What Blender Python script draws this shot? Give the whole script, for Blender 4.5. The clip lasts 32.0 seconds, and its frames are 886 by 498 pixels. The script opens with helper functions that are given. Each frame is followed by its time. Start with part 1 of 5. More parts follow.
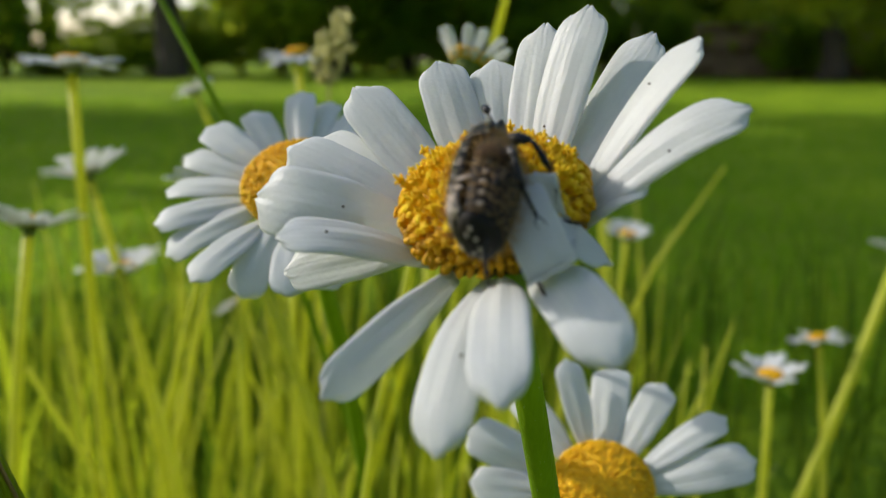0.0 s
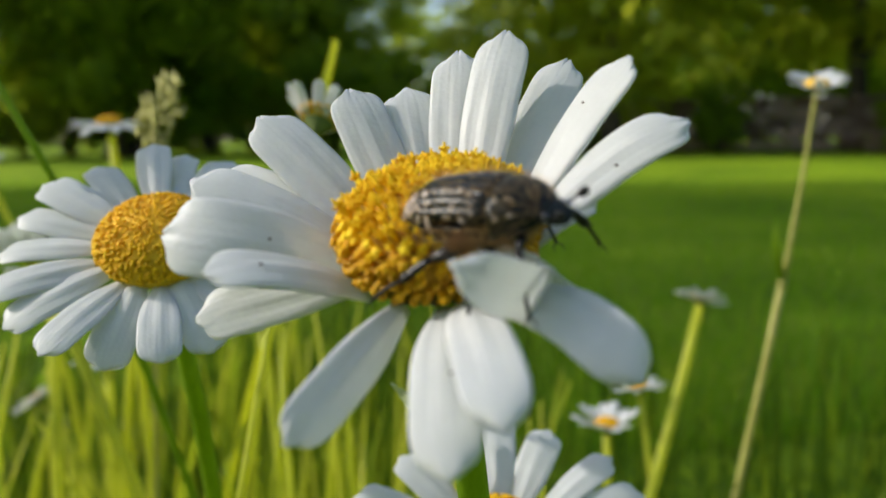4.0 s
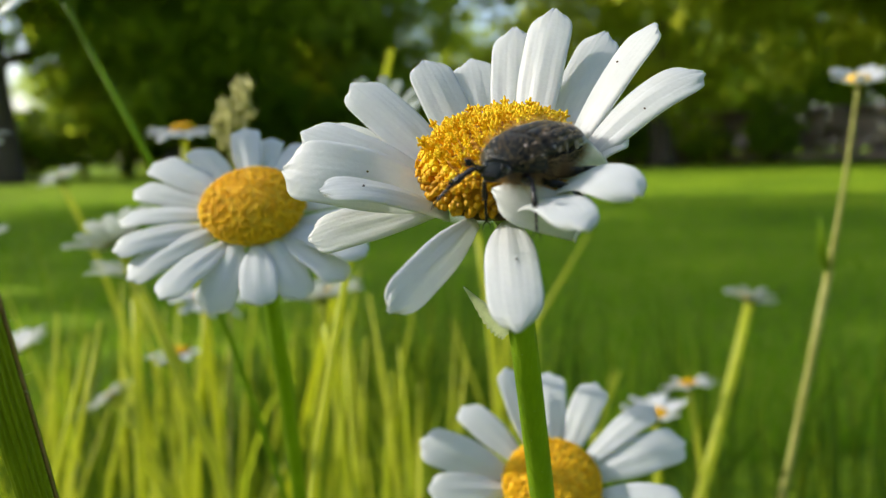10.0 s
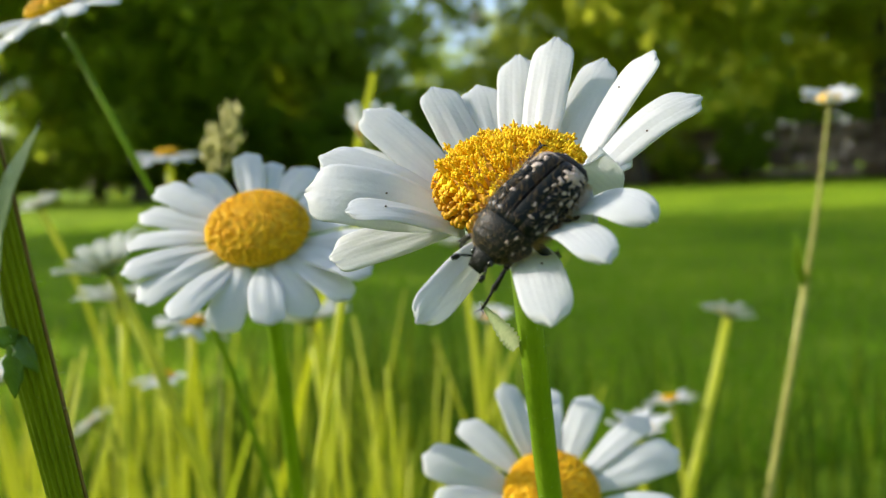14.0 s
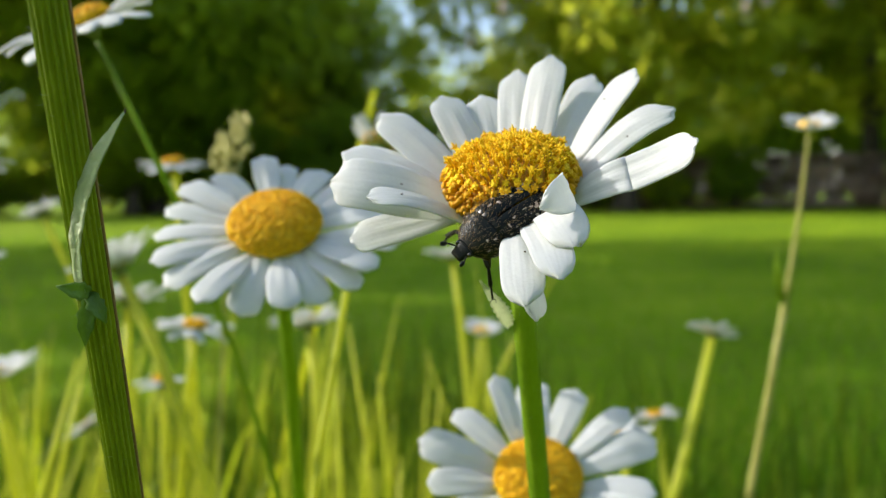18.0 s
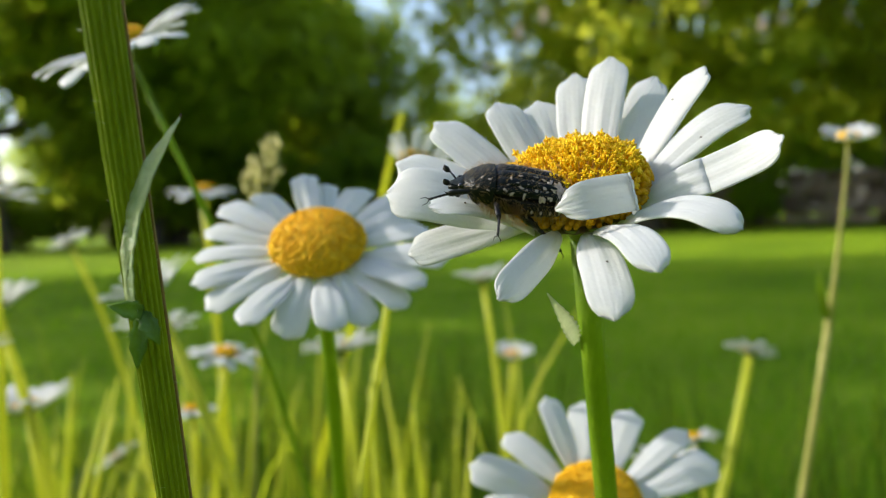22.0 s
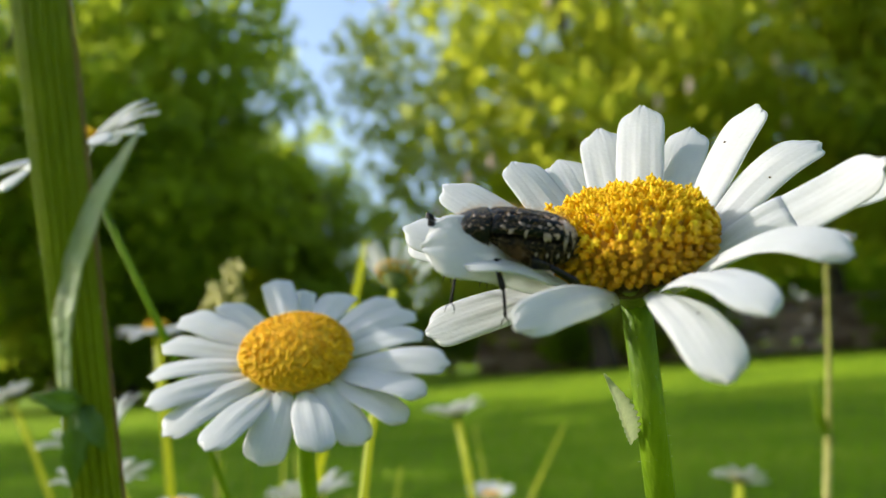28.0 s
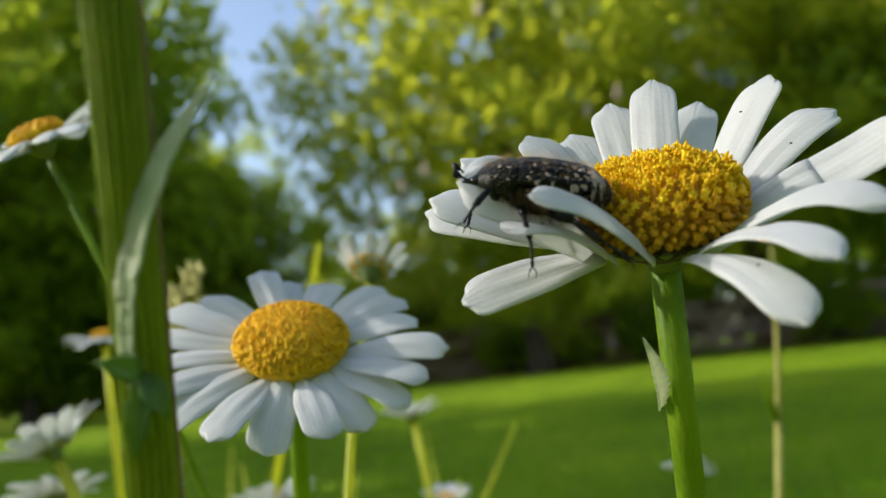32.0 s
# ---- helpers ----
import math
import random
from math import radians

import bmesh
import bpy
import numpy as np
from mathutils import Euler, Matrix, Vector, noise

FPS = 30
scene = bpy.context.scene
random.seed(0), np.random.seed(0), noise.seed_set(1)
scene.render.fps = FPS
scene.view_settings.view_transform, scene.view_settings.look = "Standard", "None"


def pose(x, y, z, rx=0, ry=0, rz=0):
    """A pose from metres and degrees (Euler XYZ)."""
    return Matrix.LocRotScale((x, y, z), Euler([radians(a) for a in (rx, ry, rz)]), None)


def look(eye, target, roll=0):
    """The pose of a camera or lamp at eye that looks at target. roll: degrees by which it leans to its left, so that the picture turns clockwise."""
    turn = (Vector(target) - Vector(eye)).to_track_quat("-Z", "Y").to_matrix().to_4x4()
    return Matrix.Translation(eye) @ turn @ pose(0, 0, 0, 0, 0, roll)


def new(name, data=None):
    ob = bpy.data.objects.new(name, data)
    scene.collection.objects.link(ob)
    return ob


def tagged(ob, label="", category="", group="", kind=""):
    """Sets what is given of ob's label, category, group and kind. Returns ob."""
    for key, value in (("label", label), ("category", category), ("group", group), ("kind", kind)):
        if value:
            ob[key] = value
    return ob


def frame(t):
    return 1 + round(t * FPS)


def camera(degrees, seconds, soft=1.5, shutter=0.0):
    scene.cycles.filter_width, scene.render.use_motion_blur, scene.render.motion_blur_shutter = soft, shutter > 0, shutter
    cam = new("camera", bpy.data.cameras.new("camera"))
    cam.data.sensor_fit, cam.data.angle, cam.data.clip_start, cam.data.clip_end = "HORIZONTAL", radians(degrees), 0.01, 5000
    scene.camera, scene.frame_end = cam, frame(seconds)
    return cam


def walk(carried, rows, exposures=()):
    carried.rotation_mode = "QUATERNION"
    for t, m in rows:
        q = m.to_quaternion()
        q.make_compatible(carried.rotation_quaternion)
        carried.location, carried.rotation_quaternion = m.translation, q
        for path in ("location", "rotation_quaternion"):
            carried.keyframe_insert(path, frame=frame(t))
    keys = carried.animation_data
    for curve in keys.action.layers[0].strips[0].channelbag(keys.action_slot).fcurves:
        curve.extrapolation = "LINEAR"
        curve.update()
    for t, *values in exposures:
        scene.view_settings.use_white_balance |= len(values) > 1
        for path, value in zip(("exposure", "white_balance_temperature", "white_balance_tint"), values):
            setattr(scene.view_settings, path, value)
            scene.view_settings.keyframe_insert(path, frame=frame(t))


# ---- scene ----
# World in metres; a daisy head 36 mm across, seen from a hand's width.
cam = camera(57.0, 32.0, soft=1.2, shutter=0.0)
cam.data.dof.use_dof = True
cam.data.dof.focus_distance = 0.0730
cam.data.dof.aperture_fstop = 30.0
PATH = [
    (0.0, -0.00001, -0.00000, 0.44999, 77.00, -0.00, 0.00),
    (0.5, -0.00136, 0.00294, 0.45173, 78.18, -0.17, -3.04),
    (1.0, -0.00719, 0.00028, 0.45193, 78.71, -1.22, -6.20),
    (1.5, -0.00718, 0.00123, 0.45181, 78.85, 0.39, -9.21),
    (2.0, -0.01100, -0.00182, 0.44885, 79.09, 0.38, -10.75),
    (2.5, -0.01142, 0.00077, 0.44709, 79.49, 1.02, -12.16),
    (3.0, -0.00974, 0.00516, 0.44682, 81.38, 0.79, -12.96),
    (3.5, -0.00820, 0.00659, 0.44544, 82.23, 0.52, -13.62),
    (5.5, -0.01257, -0.00710, 0.44818, 82.20, 1.10, -12.51),
    (6.0, -0.01183, -0.00832, 0.44689, 82.14, 1.21, -12.31),
    (6.5, -0.01025, -0.00931, 0.44687, 82.15, 1.67, -12.44),
    (7.0, -0.01201, -0.01039, 0.44852, 82.46, 2.04, -12.39),
    (7.5, -0.01304, -0.01035, 0.44798, 82.70, 1.61, -12.09),
    (8.0, -0.00909, -0.00804, 0.44648, 82.58, 2.10, -11.59),
    (8.5, -0.00900, -0.00712, 0.44413, 82.58, 2.39, -11.54),
    (9.0, -0.01070, -0.01010, 0.44389, 82.64, 2.26, -11.10),
    (9.5, -0.01484, -0.01176, 0.44138, 82.98, 1.79, -10.71),
    (10.0, -0.01352, -0.00927, 0.44050, 83.41, 1.49, -10.15),
    (10.5, -0.01409, -0.00823, 0.44222, 84.57, 1.46, -10.12),
    (11.0, -0.01661, -0.00985, 0.44307, 84.84, 1.13, -10.48),
    (11.5, -0.01627, -0.00991, 0.44217, 84.43, 1.26, -11.41),
    (12.0, -0.01739, -0.01083, 0.44266, 84.42, 1.36, -11.47),
    (12.5, -0.01632, -0.01164, 0.44233, 84.66, 1.43, -11.48),
    (13.0, -0.01573, -0.01139, 0.44117, 84.72, 2.16, -11.93),
    (13.5, -0.01699, -0.01205, 0.44071, 84.77, 2.20, -11.83),
    (14.0, -0.01775, -0.01220, 0.44065, 84.83, 2.16, -11.93),
    (14.5, -0.01777, -0.01410, 0.44033, 84.96, 1.81, -12.15),
    (16.5, -0.02057, -0.01636, 0.43909, 85.95, 1.29, -11.92),
    (17.0, -0.02222, -0.01913, 0.43964, 86.09, 0.69, -12.06),
    (17.5, -0.02241, -0.02201, 0.43822, 86.18, 0.46, -12.27),
    (18.0, -0.02176, -0.02312, 0.43794, 86.30, 0.74, -12.48),
    (18.5, -0.02194, -0.02230, 0.43698, 86.20, 0.77, -12.45),
    (19.0, -0.02201, -0.02140, 0.43709, 86.19, 1.02, -12.17),
    (19.5, -0.02247, -0.02172, 0.43772, 86.66, 1.25, -12.12),
    (20.0, -0.02409, -0.02230, 0.43906, 87.24, 1.05, -12.18),
    (20.5, -0.02550, -0.02211, 0.43848, 87.78, 0.78, -12.45),
    (21.0, -0.02889, -0.02131, 0.43710, 87.99, 1.24, -12.20),
    (21.5, -0.02756, -0.01870, 0.43527, 88.01, 1.51, -11.80),
    (22.0, -0.02496, -0.01771, 0.43648, 88.11, 2.00, -11.06),
    (22.5, -0.02393, -0.01689, 0.43828, 88.43, 1.77, -9.25),
    (23.0, -0.02583, -0.01786, 0.43697, 89.30, 2.37, -7.79),
    (23.5, -0.02995, -0.01560, 0.43233, 90.57, 2.32, -7.45),
    (24.0, -0.02875, -0.01162, 0.42667, 92.17, 1.79, -8.13),
    (24.5, -0.02286, -0.00646, 0.42870, 94.23, 1.91, -9.05),
    (25.0, -0.02341, -0.00624, 0.43090, 95.45, 2.55, -9.72),
    (25.5, -0.02427, -0.00261, 0.43023, 95.28, 3.68, -10.31),
    (26.0, -0.02386, -0.00328, 0.43286, 96.35, 3.78, -11.37),
    (26.5, -0.02493, -0.00109, 0.43191, 96.76, 3.48, -11.94),
    (28.5, -0.02892, -0.00042, 0.43021, 98.26, 5.05, -14.80),
    (29.0, -0.03161, 0.00072, 0.42941, 98.31, 5.35, -15.44),
    (29.5, -0.03487, -0.00084, 0.42948, 98.94, 5.12, -15.82),
    (30.0, -0.03496, 0.00272, 0.42981, 98.90, 5.86, -16.82),
    (30.5, -0.03523, 0.00103, 0.43115, 98.63, 6.06, -18.16),
    (31.0, -0.03562, 0.00192, 0.43032, 98.83, 6.23, -18.80),
    (31.5, -0.03607, 0.00122, 0.42983, 98.37, 6.60, -18.68),
    (32.0, -0.03516, 0.00260, 0.42856, 98.20, 6.24, -18.36),
]
walk(cam, [(t, pose(x, y, z, rx, ry, rz)) for t, x, y, z, rx, ry, rz in PATH],
     [(0.0, 0.52), (3.5, 0.62), (6.0, 0.93), (10.0, 0.88), (11.5, 1.14), (13.0, 1.10), (19.0, 1.04), (23.0, 1.00), (24.5, 0.88), (26.0, 1.00), (28.5, 1.02), (29.0, 0.98), (30.0, 0.62), (31.0, 0.74), (32.0, 0.68)])

# ---- light
SUN_AZ, SUN_EL = -68.0, 33.0  # degrees from +y towards +x, and above the horizon
world = bpy.data.worlds.new("world")
scene.world = world
world.use_nodes = True
wn = world.node_tree
sky = wn.nodes.new("ShaderNodeTexSky")
sky.sky_type = "NISHITA"
sky.sun_disc = False
sky.sun_elevation = radians(SUN_EL)
sky.sun_rotation = radians(SUN_AZ)
sky.dust_density = 2.2
sky.ozone_density = 1.0
wn.links.new(sky.outputs[0], wn.nodes["Background"].inputs[0])
wn.nodes["Background"].inputs[1].default_value = 0.15
sun = new("sun", bpy.data.lights.new("sun", "SUN"))
sun.data.energy = 2.6
sun.data.angle = radians(0.6)
sun.data.color = (1.0, 0.945, 0.87)
toward = Vector((math.sin(radians(SUN_AZ)) * math.cos(radians(SUN_EL)), math.cos(radians(SUN_AZ)) * math.cos(radians(SUN_EL)), math.sin(radians(SUN_EL))))
sun.matrix_world = look(toward * 60, (0, 0, 0))


# ---- materials
def material(name, low, high, rough=0.5, scale=900.0, fine=6.0, bump=0.0, through_light=0.0, glow=None, per_piece=0.0, per_island=0.0, coat=0.0, metal=0.0, stretch=(1, 1, 1), spec=0.5):
    """Two colours mixed by noise at two scales; optional light through the leaf; optional change from piece to piece."""
    m = bpy.data.materials.new(name)
    m.use_nodes = True
    nt = m.node_tree
    nodes, link = nt.nodes, nt.links.new
    bsdf = nodes["Principled BSDF"]
    coord = nodes.new("ShaderNodeTexCoord")
    mapping = nodes.new("ShaderNodeMapping")
    mapping.inputs["Scale"].default_value = stretch
    link(coord.outputs["Object"], mapping.inputs[0])
    wide = nodes.new("ShaderNodeTexNoise")
    wide.inputs["Scale"].default_value = scale
    wide.inputs["Detail"].default_value = 3
    narrow = nodes.new("ShaderNodeTexNoise")
    narrow.inputs["Scale"].default_value = scale * fine
    narrow.inputs["Detail"].default_value = 2
    link(mapping.outputs[0], wide.inputs[0])
    link(mapping.outputs[0], narrow.inputs[0])
    both = nodes.new("ShaderNodeMath")
    both.operation = "MULTIPLY_ADD"
    link(narrow.outputs[0], both.inputs[0])
    both.inputs[1].default_value = 0.45
    link(wide.outputs[0], both.inputs[2])
    shift = nodes.new("ShaderNodeMapRange")
    shift.inputs[1].default_value, shift.inputs[2].default_value = 0.45, 1.0
    link(both.outputs[0], shift.inputs[0])
    factor = shift.outputs[0]
    for amount, kind, socket in ((per_piece, "ShaderNodeObjectInfo", "Random"), (per_island, "ShaderNodeNewGeometry", "Random Per Island")):
        if amount:
            info = nodes.new(kind)
            add = nodes.new("ShaderNodeMath")
            add.operation = "MULTIPLY_ADD"
            add.use_clamp = True
            centre = nodes.new("ShaderNodeMath")
            centre.operation = "SUBTRACT"
            link(info.outputs[socket], centre.inputs[0])
            centre.inputs[1].default_value = 0.5
            link(centre.outputs[0], add.inputs[0])
            add.inputs[1].default_value = 2 * amount
            link(factor, add.inputs[2])
            factor = add.outputs[0]
    mix = nodes.new("ShaderNodeMix")
    mix.data_type = "RGBA"
    mix.inputs[6].default_value = (*low, 1)
    mix.inputs[7].default_value = (*high, 1)
    link(factor, mix.inputs[0])
    link(mix.outputs[2], bsdf.inputs["Base Color"])
    bsdf.inputs["Roughness"].default_value = rough
    bsdf.inputs["Metallic"].default_value = metal
    bsdf.inputs["Specular IOR Level"].default_value = spec
    bsdf.inputs["Coat Weight"].default_value = coat
    bsdf.inputs["Coat Roughness"].default_value = 0.25
    if bump:
        b = nodes.new("ShaderNodeBump")
        b.inputs["Strength"].default_value = bump
        b.inputs["Distance"].default_value = 0.35 / scale
        link(narrow.outputs[0], b.inputs["Height"])
        link(b.outputs[0], bsdf.inputs["Normal"])
    if through_light:
        leaf = nodes.new("ShaderNodeBsdfTranslucent")
        if glow:
            leaf.inputs[0].default_value = (*glow, 1)
        else:
            link(mix.outputs[2], leaf.inputs[0])
        blend = nodes.new("ShaderNodeMixShader")
        blend.inputs[0].default_value = through_light
        link(bsdf.outputs[0], blend.inputs[1])
        link(leaf.outputs[0], blend.inputs[2])
        link(blend.outputs[0], nodes["Material Output"].inputs[0])
    return m


PETAL = material("petal_white", (0.72, 0.735, 0.735), (0.82, 0.83, 0.83), 0.42, 500, 5, 0.12, 0.5, (0.80, 0.82, 0.80), spec=0.35)
YELLOW = material("floret_yellow", (0.72, 0.39, 0.003), (0.92, 0.60, 0.008), 0.55, 1500, 3, 0.3, 0.25, (0.95, 0.5, 0.01), per_piece=0.5, spec=0.25)
YELLOW_TOP = material("floret_open", (0.86, 0.56, 0.006), (0.98, 0.79, 0.018), 0.6, 1500, 3, 0.3, 0.3, (0.98, 0.6, 0.02), per_piece=0.5, spec=0.25)
YELLOW_TOP_MASS = material("floret_open_mass", (0.85, 0.55, 0.006), (0.98, 0.79, 0.018), 0.6, 700, 3, 0.3, 0.3, (0.98, 0.6, 0.02), per_island=0.5, spec=0.25)
YELLOW_BUD = material("floret_bud", (0.46, 0.22, 0.004), (0.80, 0.45, 0.008), 0.5, 1500, 3, 0.3, 0.2, (0.9, 0.5, 0.01), per_piece=0.5, spec=0.3)
FADED = material("floret_faded", (0.30, 0.13, 0.02), (0.52, 0.26, 0.04), 0.7, 1500, 3, 0.3, 0.15, (0.5, 0.3, 0.05), per_piece=0.5)
YELLOW_FAR = material("floret_mass", (0.72, 0.40, 0.003), (0.94, 0.61, 0.007), 0.6, 900, 3, 0.3, 0.2, (0.95, 0.5, 0.01), per_island=0.6, spec=0.25)
DOME = material("disc_base", (0.38, 0.19, 0.005), (0.55, 0.30, 0.010), 0.8, 900, 4, 0.2)
DOME_FAR = material("disc_base_far", (0.62, 0.35, 0.004), (0.84, 0.53, 0.008), 0.8, 900, 4, 0.2)
STEM_THICK = material("stem_thick_green", (0.10, 0.17, 0.006), (0.25, 0.33, 0.018), 0.42, 700, 5, 0.4, 0.22, (0.55, 0.62, 0.02), stretch=(1, 1, 0.1))
RIB = material("stem_rib", (0.16, 0.10, 0.03), (0.34, 0.20, 0.10), 0.5, 600, 5, 0.2)
# Yellow-green raised in base and glow, so stalks look sunlit.
STALK = material("stalk_yellow_green", (0.36, 0.43, 0.04), (0.58, 0.58, 0.10), 0.45, 300, 5, 0.1, 0.5, (0.86, 0.88, 0.08), per_island=0.6, spec=0.3)
STEM = material("stem_green", (0.09, 0.18, 0.007), (0.23, 0.36, 0.016), 0.45, 500, 5, 0.25, 0.36, (0.42, 0.58, 0.022), stretch=(1, 1, 0.12), spec=0.25)
LEAF = material("leaf_green", (0.07, 0.15, 0.02), (0.16, 0.28, 0.05), 0.5, 500, 5, 0.3, 0.35, (0.28, 0.42, 0.05))
# Pale green; the whitish noise patches are painted sunlight.
LEAF_SUN_PATCHED = material("leaf_sun_patched", (0.22, 0.34, 0.12), (0.74, 0.77, 0.60), 0.5, 220, 7, 0.5, 0.5, (0.86, 0.90, 0.66))
BRACT = material("bract_green", (0.10, 0.14, 0.03), (0.22, 0.27, 0.06), 0.6, 900, 4, 0.3, 0.15, (0.3, 0.4, 0.05), per_piece=0.4)
BRACT_EDGE = material("bract_margin", (0.05, 0.03, 0.012), (0.12, 0.07, 0.03), 0.7, 900, 4, 0.2)
HAIR_GREEN = material("stem_hair", (0.45, 0.5, 0.3), (0.6, 0.62, 0.45), 0.5, 900, 4, 0, 0.4, (0.7, 0.75, 0.5))
# The near-black low tone paints in shade among the long blades.
GRASS = material("grass_blade", (0.010, 0.036, 0.002), (0.28, 0.36, 0.018), 0.38, 40, 12, 0.1, 0.55, (0.58, 0.70, 0.028), per_island=0.9, spec=0.3)
# Darkened green: the shade between the blades is put into the colour.
GRASS_LOW_SHADED = material("grass_low_shaded", (0.018, 0.055, 0.004), (0.09, 0.17, 0.010), 0.5, 60, 9, 0, 0.4, (0.16, 0.27, 0.012), per_island=0.6, spec=0.2)
DRY = material("straw_green", (0.33, 0.32, 0.06), (0.54, 0.52, 0.16), 0.6, 300, 5, 0.2, 0.3, (0.45, 0.45, 0.08))
# Broad high-contrast noise imitates the tree dapple on the turf.
LAWN = material("lawn_turf", (0.10, 0.20, 0.008), (0.34, 0.48, 0.018), 0.8, 0.8, 40, 0.6, spec=0.08)
LAWN_BLADE = material("lawn_blade", (0.06, 0.16, 0.006), (0.19, 0.36, 0.013), 0.6, 3, 9, 0, 0.5, (0.34, 0.58, 0.015), per_island=0.5, spec=0.15)
SHELL = material("beetle_shell", (0.0020, 0.0034, 0.0024), (0.007, 0.0098, 0.007), 0.30, 1600, 3, 0.12, spec=0.17)
SHELL_PRONOTUM = material("beetle_pronotum", (0.0022, 0.0036, 0.0022), (0.008, 0.011, 0.006), 0.32, 2600, 2.5, 0.5, spec=0.18)
BODY = material("beetle_belly", (0.004, 0.0035, 0.003), (0.018, 0.013, 0.009), 0.5, 1500, 4, 0.6, spec=0.2)
LEG = material("beetle_leg", (0.003, 0.003, 0.003), (0.012, 0.010, 0.009), 0.33, 1800, 4, 0.4, coat=0.12, spec=0.25)
EYE = material("beetle_eye", (0.004, 0.004, 0.004), (0.012, 0.010, 0.008), 0.12, 3000, 4, 0.1, coat=0.6)
SPOT = material("beetle_spot", (0.26, 0.21, 0.17), (0.50, 0.42, 0.35), 0.7, 2500, 4, 0.5)
TUFT = material("beetle_tuft", (0.14, 0.08, 0.04), (0.30, 0.19, 0.10), 0.5, 1500, 3, 0, 0.4, (0.60, 0.38, 0.18))
HAIR = material("beetle_hair", (0.20, 0.15, 0.08), (0.42, 0.34, 0.20), 0.45, 1500, 3, 0, 0.55, (0.85, 0.62, 0.28))
BARK = material("bark", (0.05, 0.038, 0.028), (0.13, 0.10, 0.075), 0.9, 3, 9, 0.9, stretch=(1, 1, 0.25))
CROWN_A = material("crown_light", (0.07, 0.13, 0.010), (0.20, 0.26, 0.018), 0.4, 0.6, 12, 0, 0.6, (0.72, 0.76, 0.06), per_island=0.8, spec=0.25)
CROWN_B = material("crown_dark", (0.045, 0.10, 0.012), (0.19, 0.28, 0.02), 0.45, 0.6, 12, 0, 0.55, (0.52, 0.66, 0.04), per_island=0.8, spec=0.25)
# Wide spread from leaf to leaf mimics sunlit leaves over shaded ones.
CROWN_C = material("crown_mid", (0.03, 0.075, 0.010), (0.26, 0.33, 0.018), 0.4, 0.6, 12, 0, 0.55, (0.64, 0.76, 0.045), per_island=0.9, spec=0.25)
BLOSSOM = material("blossom", (0.55, 0.42, 0.34), (0.80, 0.68, 0.56), 0.7, 8, 6, 0.3, 0.3, (0.8, 0.66, 0.5))
# Bright stones among dark ones paint in sun falling through the trees.
STONE = material("old_wall_stone", (0.28, 0.18, 0.13), (0.78, 0.54, 0.44), 0.9, 2.5, 8, 0.8, per_piece=0.7)


# ---- building helpers
def part(name, bm, mat, parent, label="", smooth=True):
    me = bm if isinstance(bm, bpy.types.Mesh) else bpy.data.meshes.new(name)
    if not isinstance(bm, bpy.types.Mesh):
        bm.to_mesh(me)
        bm.free()
        if smooth:
            me.shade_smooth()
        for m in mat if isinstance(mat, (list, tuple)) else [mat]:
            me.materials.append(m)
    ob = new(name, me)
    ob.parent = parent
    return tagged(ob, label)


def thing(name, at, label, category, group="", kind=""):
    ob = new(name)
    ob.empty_display_size = 0.005
    ob.location = at
    return tagged(ob, label, category, group, kind)


def mesh_of(name, verts, faces, mat, smooth=True):
    me = bpy.data.meshes.new(name)
    me.from_pydata(verts, [], faces)
    for m in mat if isinstance(mat, (list, tuple)) else [mat]:
        me.materials.append(m)
    if smooth:
        me.shade_smooth()
    return me


def frames_along(pts):
    """Side and up for each point of a curve."""
    pts = [Vector(p) for p in pts]
    out, side = [], None
    for i, p in enumerate(pts):
        d = (pts[min(i + 1, len(pts) - 1)] - pts[max(i - 1, 0)]).normalized()
        if side is None:
            side = d.orthogonal().normalized()
        side = (side - d * side.dot(d)).normalized()
        out.append((p, d, side, d.cross(side)))
    return out


def tube(bm, pts, radii, sides=8, ribs=0.0, squash=1.0):
    """A closed tapered tube along a curve; ribs: depth of lengthwise furrows."""
    rings = []
    for (p, d, s, u), r in zip(frames_along(pts), radii):
        ring = []
        for k in range(sides):
            a = 2 * math.pi * k / sides
            rr = r * (1 - ribs * (k % 2))
            ring.append(bm.verts.new(p + s * math.cos(a) * rr + u * math.sin(a) * rr * squash))
        rings.append(ring)
    for a, b in zip(rings, rings[1:]):
        for k in range(sides):
            bm.faces.new((a[k], a[(k + 1) % sides], b[(k + 1) % sides], b[k]))
    bm.faces.new(rings[0][::-1])
    bm.faces.new(rings[-1])


def curve3(a, b, c, n):
    """Points of a quadratic curve from a over the handle b to c."""
    a, b, c = Vector(a), Vector(b), Vector(c)
    return [a * (1 - t) ** 2 + b * 2 * t * (1 - t) + c * t * t for t in (i / n for i in range(n + 1))]


def ball(bm, centre, radii, u=10, v=7, turn=None):
    m = Matrix.Translation(centre) @ (turn or Matrix()) @ Matrix.Diagonal((*radii, 1))
    bmesh.ops.create_uvsphere(bm, u_segments=u, v_segments=v, radius=1, matrix=m)


